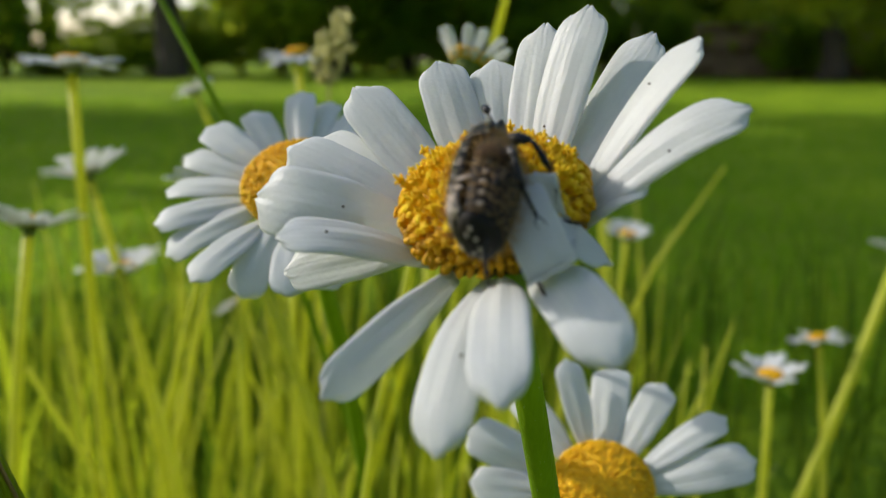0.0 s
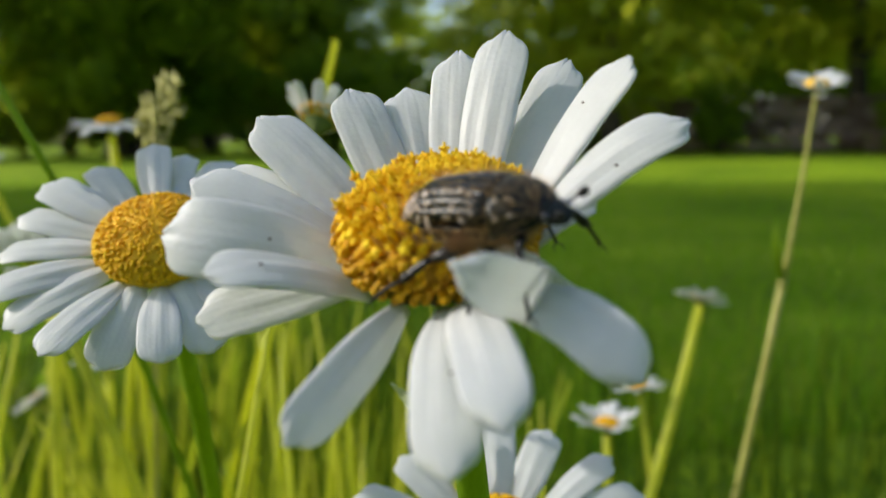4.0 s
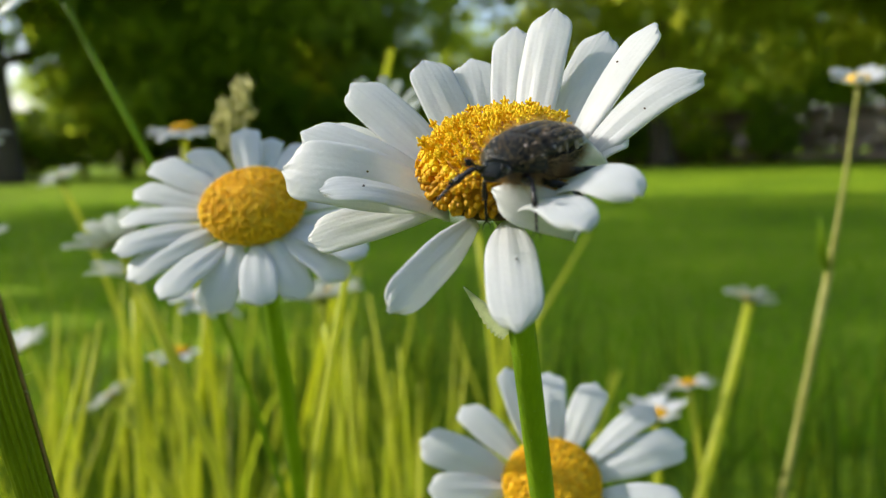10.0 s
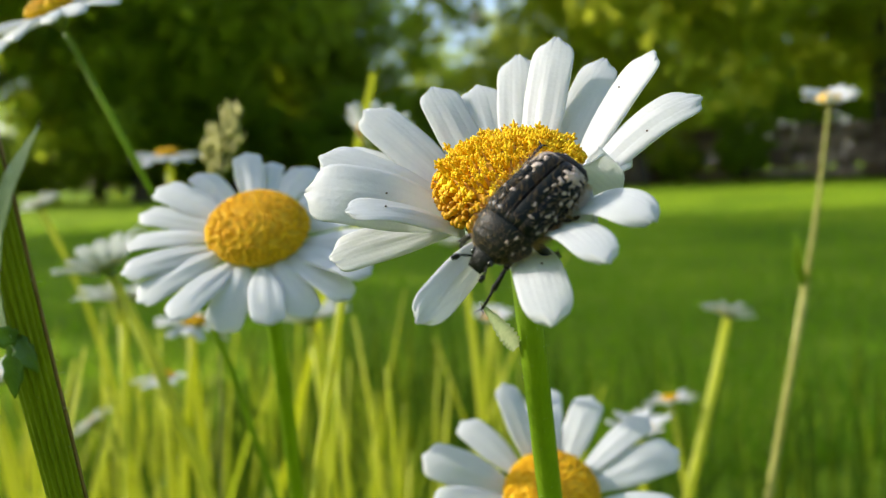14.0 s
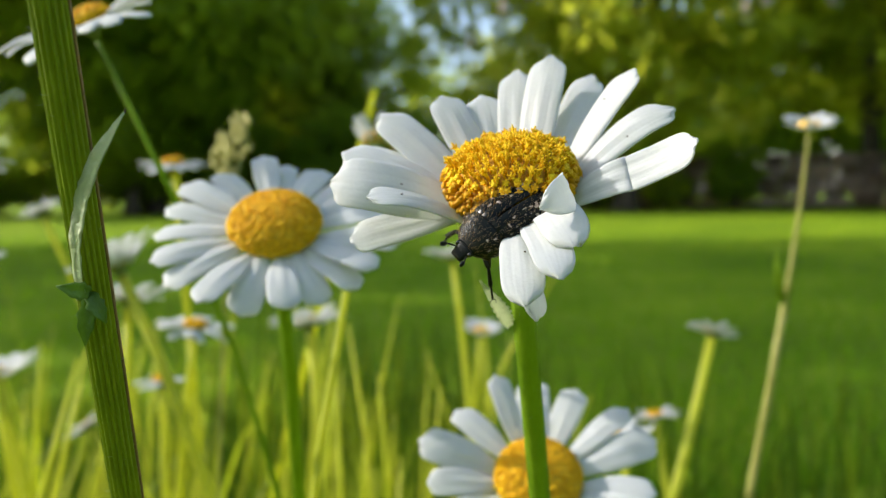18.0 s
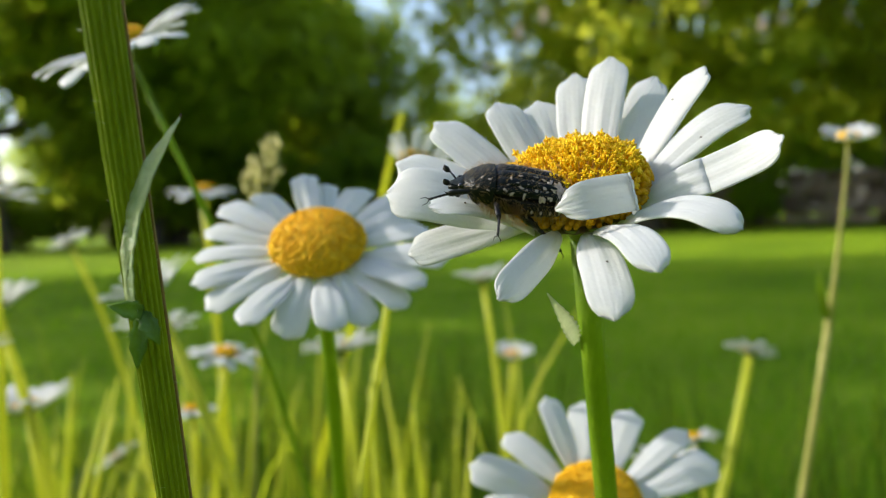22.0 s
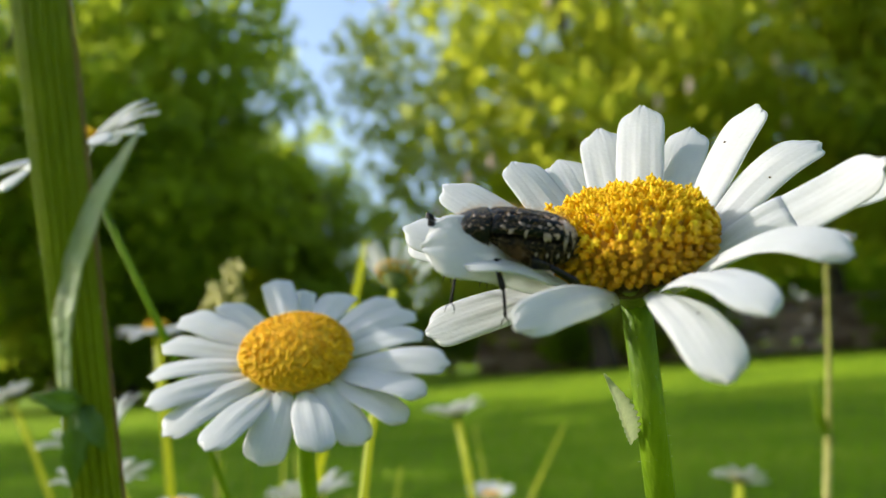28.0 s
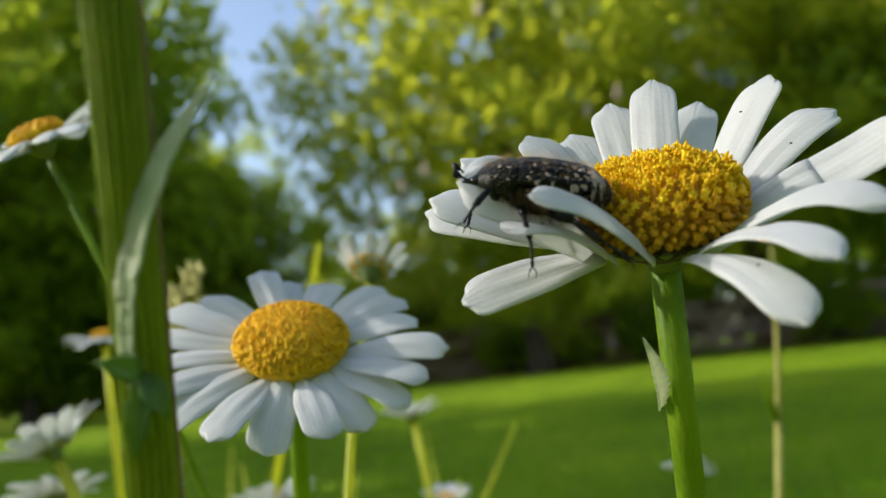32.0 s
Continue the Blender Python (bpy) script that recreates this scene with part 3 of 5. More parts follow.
# turns of a leg on its root: time, rx, ry, rz
LEG_KEYS = {
    ('front', 1): [(0.00, 80.9, -36.7, -73.9), (1.00, 70.9, -39.5, -68.7), (2.00, 58.1, -34.7, -42.9), (7.00, -7.3, -10.8, -9.3), (8.00, 4.0, -18.7, -13.6), (8.50, -11.9, 6.1, -0.5), (9.00, -23.7, 33.3, 6.7), (9.50, -6.7, 5.2, 0.9), (10.00, 14.0, -19.7, -13.4), (11.00, -8.6, 4.7, -0.1), (12.00, -24.9, -28.5, -21.2), (13.00, -28.5, -13.3, -14.1), (14.00, 18.2, -42.9, -41.1), (19.00, -20.3, 12.9, -0.4), (20.00, -61.8, 24.1, -14.3), (20.33, -19.8, 12.8, -0.2), (20.67, 18.0, -4.5, 2.9), (21.00, 57.4, -19.9, -5.6), (22.00, 43.4, -42.6, -52.6), (22.50, 35.6, -24.2, -17.3), (23.00, 40.1, -5.2, 12.5), (23.50, 10.6, -17.9, -11.9), (24.00, -15.1, -40.2, -29.5), (25.00, 12.9, -23.1, -16.9), (26.00, -24.3, -3.5, -9.1), (29.00, -3.8, -14.7, -11.4), (30.00, 18.7, -30.3, -25.2), (31.00, 35.6, -19.9, -10.7)],
    ('middle', 1): [(9.00, 38.2, 11.9, 12.4), (10.00, 2.8, 31.6, 29.9), (11.00, -25.4, 7.2, 7.3), (12.00, 19.2, -2.8, -6.9), (13.00, 32.6, 18.7, 23.1), (13.50, -1.3, 18.5, 16.4), (14.00, -34.5, 14.8, 11.0), (17.00, -24.1, -48.8, -23.9), (18.00, -47.8, 2.8, 6.5), (19.00, -37.6, 21.6, 13.8), (20.00, 16.8, 13.9, 13.6), (21.00, 70.0, 9.5, 7.1), (22.00, 51.2, 1.4, -11.2), (23.00, 26.7, -10.9, -20.0), (24.00, 37.5, -11.5, -27.1), (25.00, 33.7, -1.3, -9.3), (26.00, 25.0, 14.0, 14.5)],
    ('hind', 1): [(10.00, 6.0, 16.0, 0.5), (11.00, -12.2, 3.0, 28.8), (12.00, -13.2, 5.8, 34.2), (13.00, -15.8, -10.6, 21.7), (14.00, -12.1, -9.0, 16.7), (18.00, -2.5, 17.4, 28.8), (20.00, -2.6, -8.3, -0.6), (21.00, -23.2, -9.9, 34.0), (22.00, -22.3, -10.7, 31.8), (23.00, 0.5, 9.3, 8.0), (24.00, -17.2, 5.4, 40.9), (25.00, -15.7, 10.5, 45.4), (26.00, -17.5, 8.4, 45.4)],
    ('front', -1): [(0.00, 92.6, 34.4, 28.8), (1.00, 80.7, 31.7, 22.7), (2.00, 10.9, 36.4, -15.9), (2.50, -6.9, 5.6, -6.8), (3.00, -30.6, -20.4, 12.2), (6.00, -12.2, -20.5, 14.4), (7.00, -34.4, -34.0, 33.0), (8.00, -24.6, -50.8, 55.6), (8.50, 9.4, -21.0, 16.5), (9.00, 19.7, 17.5, -2.0), (10.00, -24.2, -21.7, 14.6), (11.00, 17.7, 8.1, 1.6), (12.00, 39.6, -12.3, 15.2)],
    ('middle', -1): [(0.00, 36.0, 63.8, -36.4), (2.00, -17.5, 38.8, -45.2), (7.00, 8.0, 39.8, -33.4), (8.00, 9.4, 35.7, -29.3), (9.00, 56.4, 2.8, -7.1)],
    ('hind', -1): [(0.00, -4.8, 30.5, -44.2), (1.00, -3.6, 25.4, -29.3), (2.00, 5.9, 8.4, -22.6), (6.00, 20.1, 0.7, -39.8), (23.00, -36.5, 53.8, -43.4), (24.00, -33.0, 49.6, -56.6)],
}
# petal: azimuth, reach, lift
PETAL_KEYS = {
    'P14': [(0.00, 1.5, -0.9, -0.8), (1.00, -0.3, 0.2, 0.1), (2.00, -1.6, 1.1, 0.7), (3.00, -0.9, 0.5, 0.7), (6.00, 0.5, -0.3, -0.3), (7.00, 0.2, -0.2, 0.0), (8.00, 0.9, -0.5, -0.7), (9.00, 0.1, -0.1, 0.1), (10.00, 0.4, -0.4, 0.1), (11.00, -0.3, 0.0, 0.4), (12.00, -0.4, 0.4, -0.1), (13.00, 0.4, -0.3, -0.2), (14.00, -0.1, -0.0, 0.2), (17.00, 9.7, -23.1, 15.5), (18.00, -1.8, -26.4, 35.7), (19.00, -7.2, -20.4, 39.4), (20.00, 3.8, -5.9, 3.4), (21.00, 7.1, -9.6, 3.8), (22.00, -0.8, 0.9, -0.4), (23.00, 5.2, -5.2, 0.3), (24.00, 1.1, -1.6, 1.0), (25.00, -6.6, 8.4, -5.8), (26.00, -3.8, 6.0, -5.3), (29.00, -16.3, 18.6, -17.8), (30.00, -31.8, 26.8, -22.6), (31.00, -33.0, 27.8, -32.7), (32.00, -32.8, 27.8, -35.2)],
    'P11': [(0.00, 5.9, 2.8, -7.4), (1.00, 6.1, 2.8, -6.0), (2.00, 4.2, 1.8, -4.6), (3.00, 7.7, 3.1, -3.2), (6.00, 5.7, 2.4, -3.9), (7.00, 0.8, 0.5, -5.5), (8.00, 5.9, 2.5, -3.6), (9.00, 6.8, 2.9, -4.2), (10.00, -7.8, -3.4, -11.3), (11.00, 3.1, 1.3, -2.9), (12.00, 3.3, 1.5, -3.9), (13.00, -0.2, 0.1, -6.5), (14.00, -5.4, -2.3, -10.8), (17.00, 2.3, 2.7, -32.4), (18.00, 5.8, 5.0, -29.8), (19.00, 8.0, 6.6, -30.0), (20.00, 4.0, 1.5, -0.4), (21.00, 3.0, 1.2, -1.9), (22.00, 1.2, 0.5, -0.9), (23.00, 1.8, 0.7, 0.1), (24.00, 2.0, 0.9, -3.0), (25.00, -0.3, -0.1, 0.3), (26.00, 0.3, 0.1, 1.1), (29.00, -0.6, 0.0, -9.8), (32.00, -0.6, 0.0, -9.8)],
    'P12': [(0.00, -0.9, 0.3, -1.5), (1.00, -2.9, 0.6, -2.7), (2.00, -4.0, 0.7, -3.1), (3.00, -2.3, 0.9, -4.2), (6.00, -0.1, 0.5, -2.3), (7.00, -1.8, 0.6, -3.0), (8.00, -1.8, 0.5, -2.5), (9.00, -0.9, 0.8, -3.7), (10.00, -12.8, 0.4, 2.5), (11.00, -11.0, 0.4, 2.0), (12.00, -11.0, 0.5, 0.3), (13.00, -5.8, 0.2, 0.7), (14.00, -8.4, 0.0, 3.3), (17.00, 4.9, 0.9, -4.8), (18.00, 3.8, 0.9, -4.9), (19.00, 0.3, 1.0, -5.0), (20.00, -2.6, 2.1, -11.0), (21.00, -5.1, 1.6, -8.9), (22.00, -0.4, 0.5, -2.4), (23.00, 0.6, 0.2, -1.2), (24.00, -1.2, 0.2, -0.5), (25.00, -0.4, 0.7, -3.7), (26.00, 0.8, 0.4, -2.4), (29.00, -0.6, 1.2, -5.9), (30.00, -0.5, 0.9, -4.7), (31.00, -1.4, 0.9, -4.3), (32.00, -0.7, 0.8, -4.2)],
    'P9b': [(0.00, -97.1, -78.0, 98.3), (1.00, -90.7, -84.8, 92.5), (2.00, -63.6, -78.0, 72.8), (3.00, 68.7, -82.1, -65.4), (6.00, 82.1, -58.3, -82.5), (7.00, 85.4, -63.7, -88.5), (8.00, 83.8, -53.2, -87.5), (9.00, 74.4, -58.2, -65.3), (9.50, 18.0, -14.8, -54.5), (10.00, -32.5, 18.7, -83.6), (10.50, 15.7, -16.1, -48.3), (11.00, 64.7, -65.3, -50.5), (12.00, 59.0, -66.8, -42.2), (12.50, 12.1, -14.8, -41.1), (13.00, -36.6, 22.1, -78.5), (14.00, -35.5, 13.3, -78.6), (16.50, -35.5, 13.3, -78.6), (16.75, -15.1, 12.9, -37.8), (17.00, -0.0, 0.0, 0.0), (32.00, 0.0, -0.0, 0.0)],
    'P10': [(0.00, 19.9, 10.6, -66.6), (1.00, 22.1, 8.5, -69.3), (2.00, 3.6, 20.6, -75.2), (3.00, 45.5, -6.9, -62.5), (6.00, 42.3, -3.6, -66.4), (7.00, 51.6, -15.7, -65.7), (8.00, 56.2, -9.7, -71.2), (9.00, 82.1, -24.8, -78.4), (10.00, 56.7, -3.8, -65.3), (11.00, 65.6, -23.0, -75.1), (12.00, 75.3, -27.1, -71.6), (13.00, 64.5, -21.5, -67.8), (14.00, 72.5, -28.4, -72.5), (17.00, 88.2, -41.4, -88.7), (18.00, 86.7, -39.9, -85.4), (19.00, 87.0, -41.2, -85.5), (20.00, 87.9, -39.7, -89.2), (21.00, 80.5, -36.5, -83.1), (22.00, 74.4, -36.2, -85.2), (23.00, 70.7, -38.4, -78.6), (24.00, 67.2, -36.9, -82.5), (24.25, 23.4, -29.6, -31.9), (24.50, -0.0, -0.0, -0.0), (32.00, 0.0, -0.0, 0.0)],
    'P17': [(0.00, 0.0, -0.0, 0.0), (26.50, 0.0, -0.0, 0.0), (29.00, 3.4, -2.3, 42.3), (30.00, 19.2, 1.0, 43.1), (31.00, 12.8, 4.9, 13.2), (32.00, 13.1, 10.4, 16.5)],
    'P10t': [(0.00, 166.0, -58.2, 139.0), (1.00, 159.2, -47.7, 139.4), (2.00, 122.2, -56.3, 164.6), (3.00, -18.0, -59.7, -18.2), (6.00, -14.4, -44.1, -14.5), (7.00, -16.6, -53.6, -16.8), (8.00, -13.9, -42.0, -14.0), (9.00, 7.7, -81.4, -55.3), (10.00, 152.0, -88.3, 158.2), (11.00, 4.2, -89.8, -53.2), (12.00, 151.9, -88.3, 158.3), (13.00, 153.3, -85.9, 155.9), (14.00, 153.3, -86.0, 155.9), (17.00, -2.5, -26.1, -20.8), (18.00, -2.9, -23.3, -18.1), (19.00, 0.7, -30.0, -28.6), (20.00, -10.7, -34.6, -13.8), (21.00, -20.2, -70.3, -20.7), (22.00, -19.6, -67.5, -20.0), (23.00, -113.7, -71.3, 98.4), (24.00, -109.8, -73.1, 93.2), (24.25, -16.8, -45.5, 7.1), (24.50, 0.0, -0.0, -0.0), (32.00, 0.0, -0.0, 0.0)],
    'P13': [(0.00, 0.6, 1.2, -2.8), (2.00, -4.6, 1.1, -0.5), (3.00, -4.3, 1.2, -0.8), (6.00, -1.6, 1.2, -2.0), (7.00, -1.2, 1.0, -1.8), (8.00, -1.2, 1.1, -1.9), (9.00, -1.0, 1.2, -2.2), (10.00, -1.6, 0.5, -0.5), (11.00, -1.0, 0.8, -1.3), (12.00, -0.7, 1.3, -2.6), (13.00, -0.4, 1.0, -2.1), (14.00, -6.0, 0.5, 1.8), (17.00, 1.0, 0.8, -2.1), (18.00, -0.5, 1.5, -3.1), (19.00, -3.2, 2.1, -3.3), (20.00, 4.3, -1.8, 1.8), (21.00, -0.4, 0.4, -0.7), (22.00, 0.5, 0.6, -1.4), (23.00, 1.7, -0.3, -0.1), (24.00, -1.4, -0.4, 1.5), (25.00, 0.1, 0.3, -0.8), (26.00, 1.6, -0.1, -0.4), (29.00, -0.6, 1.0, -1.9), (30.00, -1.1, 0.9, -1.5), (31.00, -1.2, 0.7, -1.1), (32.00, -0.5, -0.1, 0.4)],
    'P9bt': [(0.00, 140.8, -4.2, 149.6), (1.00, 142.4, 1.6, 153.7), (1.33, 106.3, -2.4, -165.9), (1.67, 75.4, 17.3, -129.8), (2.00, 57.0, 50.5, -100.4), (2.50, 64.9, 30.4, -134.4), (3.00, 82.4, 16.7, -166.6), (6.00, 76.2, 6.2, -167.0), (7.00, 80.2, 8.2, -178.1), (8.00, 72.9, 6.9, -175.1), (9.00, 87.4, 14.6, 177.8), (10.00, 43.4, -7.8, 167.5), (11.00, 95.9, 17.4, 177.9), (12.00, 95.9, 18.6, 176.5), (13.00, 32.1, -9.1, 162.1), (14.00, 32.6, -10.1, 165.0), (16.50, 32.6, -10.1, 165.0), (16.67, 27.8, 5.1, 111.1), (16.83, 12.5, 9.8, 55.1), (17.00, -0.0, -0.0, -0.0), (32.00, 0.0, -0.0, 0.0)],
}
PETALS = [
    ('P1', 120.8, 0.0189, 0.0054),
    ('P2', 97.0, 0.0168, 0.0060),
    ('P3', 80.8, 0.0167, 0.0051),
    ('P4', 65.1, 0.0185, 0.0072),
    ('P5', 50.7, 0.0175, 0.0090),
    ('P6', 38.7, 0.0205, 0.0058),
    ('P7', 13.3, 0.0173, 0.0081),
    ('P8', -5.5, 0.0184, 0.0047),
    ('P9', -11.4, 0.0111, 0.0005),
    ('P9b', -38.7, 0.0190, 0.0047),
    ('P11', -70.2, 0.0194, 0.0006),
    ('P12', -95.2, 0.0211, -0.0001),
    ('P13', -105.3, 0.0212, -0.0033),
    ('P14', -133.7, 0.0191, -0.0028),
    ('P15', 170.4, 0.0178, -0.0038),
    ('P16', -170.6, 0.0158, 0.0028),
    ('P17', 164.5, 0.0189, 0.0024),
    ('P18', 132.3, 0.0214, 0.0013),
    ('P10', -27.0, 0.0212, 0.0035),
    ('P19', 146.0, 0.0190, 0.0035),
]
WIDTH = {"P9": 0.0030, "P17": 0.0057, "P18": 0.0046, "P16": 0.0040, "P15": 0.0040, "P14": 0.0031, "P13": 0.0039, "P12": 0.0037, "P11": 0.0042, "P1": 0.0048, "P10": 0.0034, "P9b": 0.0040, "P8": 0.0040, "P6": 0.0042}
FACE = {"P11": 0.25, "P17": 0.75, "P18": 0.6, "P19": 0.5, "P16": 0.45, "P15": 0.5, "P1": 0.35, "P2": 0.15, "P14": 0.2, "P8": 0.1, "P9b": 0.6}
FRONT = Vector((-0.15, -0.95, 0.1))
SPECKS = {"P13": (0.5, 0.4), "P7": (0.62, 0.4), "P16": (0.6, 0.5), "P17": (0.4, 0.6), "P5": (0.3, 0.3), "P8": (0.5, 0.7)}
ARCH = {"P11": 0.0022, "P12": 0.0018, "P13": 0.0016, "P14": 0.0012, "P16": 0.0010, "P17": 0.0020, "P15": 0.0004, "P8": 0.0016, "P10": 0.0005, "P9b": 0.0006}
CREASE = {"P10": 0.60, "P9b": 0.50}  # petals bent over, as shares of their length
ROLL = {"P16": 20, "P14": -40, "P8": 12, "P7": -8, "P6": 10, "P9b": 0}


def petal_mesh(name, chord, normal, width, arch, seed, roll=0.0, n_long=18, n_wide=20, thick=0.00016, span=(0.0, 1.0), hollow=0.11):
    """A ray petal from its root at the origin to chord: two furrows, a blunt three-toothed tip, a thin body."""
    rng = random.Random(seed)
    chord = Vector(chord)
    ln = chord.length
    d = chord.normalized()
    up = (normal - d * normal.dot(d)).normalized()
    up = Matrix.Rotation(radians(roll), 3, d) @ up
    side = d.cross(up)
    teeth = [rng.uniform(0.0, 0.022) for _ in range(4)]
    sway = rng.uniform(-0.04, 0.04)
    phase = rng.uniform(0, 6.28)
    top, bottom = [], []
    for i in range(n_long + 1):
        s = i / n_long
        t = span[0] + (span[1] - span[0]) * s * (1.4 - 0.4 * s)
        half = width / 2 * (0.40 + 0.60 * math.sin(min(1, t / 0.58) * math.pi / 2) ** 1.1)
        if t > 0.76:
            half *= math.sqrt(max(0.0, 1 - ((t - 0.76) / 0.244) ** 3.4))
        rise = arch * 4 * s * (1 - s)
        for j in range(n_wide + 1):
            v = j / n_wide * 2 - 1
            cut = 1 - (0.035 * v * v + teeth[min(3, int((v + 1) * 1.5))] * (1 - abs(math.sin(v * 4.2)))) * max(0, (t - 0.7) / 0.3) ** 2
            furrow = 0.00006 * math.cos(v * math.pi * 2.5) * math.sin(math.pi * min(1, t * 1.1 + 0.05)) + 0.00003 * math.cos(v * 24 + phase)
            cup = -width * hollow * v * v * (1 - 0.6 * t) + width * 0.02 * math.sin(phase + t * 5 + v * 2)
            p = d * (ln * (t * cut - span[0])) + side * (half * v + sway * ln * t * (1 - t)) + up * (rise + furrow + cup)
            top.append(p)
            bottom.append(p - up * thick)
    verts = top + bottom
    off, row = len(top), n_wide + 1
    faces = []
    for i in range(n_long):
        for j in range(n_wide):
            k = i * row + j
            faces.append((k, k + 1, k + row + 1, k + row))
            faces.append((off + k + row, off + k + row + 1, off + k + 1, off + k))
    for i in range(n_long):
        for k, l in ((i * row, (i + 1) * row), ((i + 1) * row + n_wide, i * row + n_wide)):
            faces.append((k, l, off + l, off + k))
    for j in range(n_wide):
        faces.append((j + 1, j, off + j, off + j + 1))
        k = n_long * row + j
        faces.append((k, k + 1, off + k + 1, off + k))
    me = mesh_of(name, verts, faces, PETAL)
    return me


def floret_meshes():
    """Closed bud, half-open tube and open star floret of the disc, about 0.6 mm across, along +z."""
    out = []
    for kind in range(3):
        bm = bmesh.new()
        if kind == 0:
            ball(bm, (0, 0, 0.00042), (0.00036, 0.00036, 0.00046), 8, 6)
            ball(bm, (0, 0, 0.00082), (0.00013, 0.00013, 0.00010), 6, 4)
        elif kind == 1:
            tube(bm, [(0, 0, 0), (0, 0, 0.0005), (0, 0, 0.0010), (0, 0, 0.0012)], [0.00018, 0.00026, 0.00038, 0.00022], 7)
            for q in range(5):
                a = q * 1.257
                ball(bm, (math.cos(a) * 0.00036, math.sin(a) * 0.00036, 0.00108), (0.00015, 0.00015, 0.00010), 5, 4)
        else:
            tube(bm, [(0, 0, 0), (0, 0, 0.0006), (0, 0, 0.0010)], [0.00016, 0.00022, 0.00030], 6)
            for q in range(5):
                a = q * 1.257 + 0.3
                tube(bm, [(math.cos(a) * 0.0002, math.sin(a) * 0.0002, 0.0010), (math.cos(a) * 0.0004, math.sin(a) * 0.0004, 0.00115), (math.cos(a) * 0.00052, math.sin(a) * 0.00052, 0.00105)], [0.00012, 0.0001, 0.00003], 4)
            tube(bm, [(0, 0, 0.0009), (0, 0, 0.0012), (0.00005, 0, 0.0014)], [0.00013, 0.00016, 0.0001], 5)
        me = bpy.data.meshes.new("floret")
        bm.to_mesh(me)
        bm.free()
        me.shade_smooth()
        me.materials.append((YELLOW_BUD, YELLOW, YELLOW_TOP)[kind])
        out.append(me)
    return out


FLORETS = floret_meshes()
WITHERED = FLORETS[2].copy()
WITHERED.materials[0] = FADED


def frame_of(axis):
    z = Vector(axis).normalized()
    x = Vector((0, 1, 0)).cross(z).normalized()
    return Matrix((x, z.cross(x), z)).transposed()


def dome_point(u, az, r, h):
    """On the disc's dome: u 0 at the middle, 1 at the rim."""
    a = u * math.pi / 2
    p = Vector((math.sin(a) * math.cos(az) * r, math.sin(a) * math.sin(az) * r, math.cos(a) * h))
    nrm = Vector((p.x / r ** 2, p.y / r ** 2, p.z / h ** 2)).normalized()
    return p, nrm


def disc_dome(r, h):
    bm = bmesh.new()
    rings = []
    for i in range(11):
        rings.append([bm.verts.new(dome_point(max(i / 10 * 1.45, 0.002), k * math.pi / 12, r, h)[0]) for k in range(24)])
    for a, b in zip(rings, rings[1:]):
        for k in range(24):
            bm.faces.new((a[k], b[k], b[(k + 1) % 24], a[(k + 1) % 24]))
    bm.faces.new(rings[0])
    bm.faces.new(rings[-1][::-1])
    return bm


def bract_mesh():
    bm = bmesh.new()
    for k, (w, z) in enumerate(((1.0, 0.0), (0.72, 0.00007))):
        pts = []
        for t in (0, 0.25, 0.5, 0.75, 1.0):
            half = 0.0011 * w * (1 - 0.75 * t ** 2.2) * (1 if k == 0 else 0.9)
            x = 0.0030 * t * (0.95 if k else 1)
            pts.append((bm.verts.new((x, -half, z + 0.0004 * t * t)), bm.verts.new((x, half, z + 0.0004 * t * t)), bm.verts.new((x, half * 0.8, z - 0.0002)), bm.verts.new((x, -half * 0.8, z - 0.0002))))
        for a, b in zip(pts, pts[1:]):
            for i in range(4):
                f = bm.faces.new((a[i], b[i], b[(i + 1) % 4], a[(i + 1) % 4]))
                f.material_index = 1 - k
        for f in (bm.faces.new(pts[0][::-1]), bm.faces.new(pts[-1])):
            f.material_index = 1 - k
    me = bpy.data.meshes.new("bract")
    bm.to_mesh(me)
    bm.free()
    me.materials.append(BRACT)
    me.materials.append(BRACT_EDGE)
    return me


BRACT_ME = bract_mesh()


def stem_curve(top, axis, foot, n=14):
    top, axis, foot = Vector(top), Vector(axis), Vector(foot)
    handle = top - axis * (top - foot).length * 0.45
    return curve3(foot, handle, top, n)


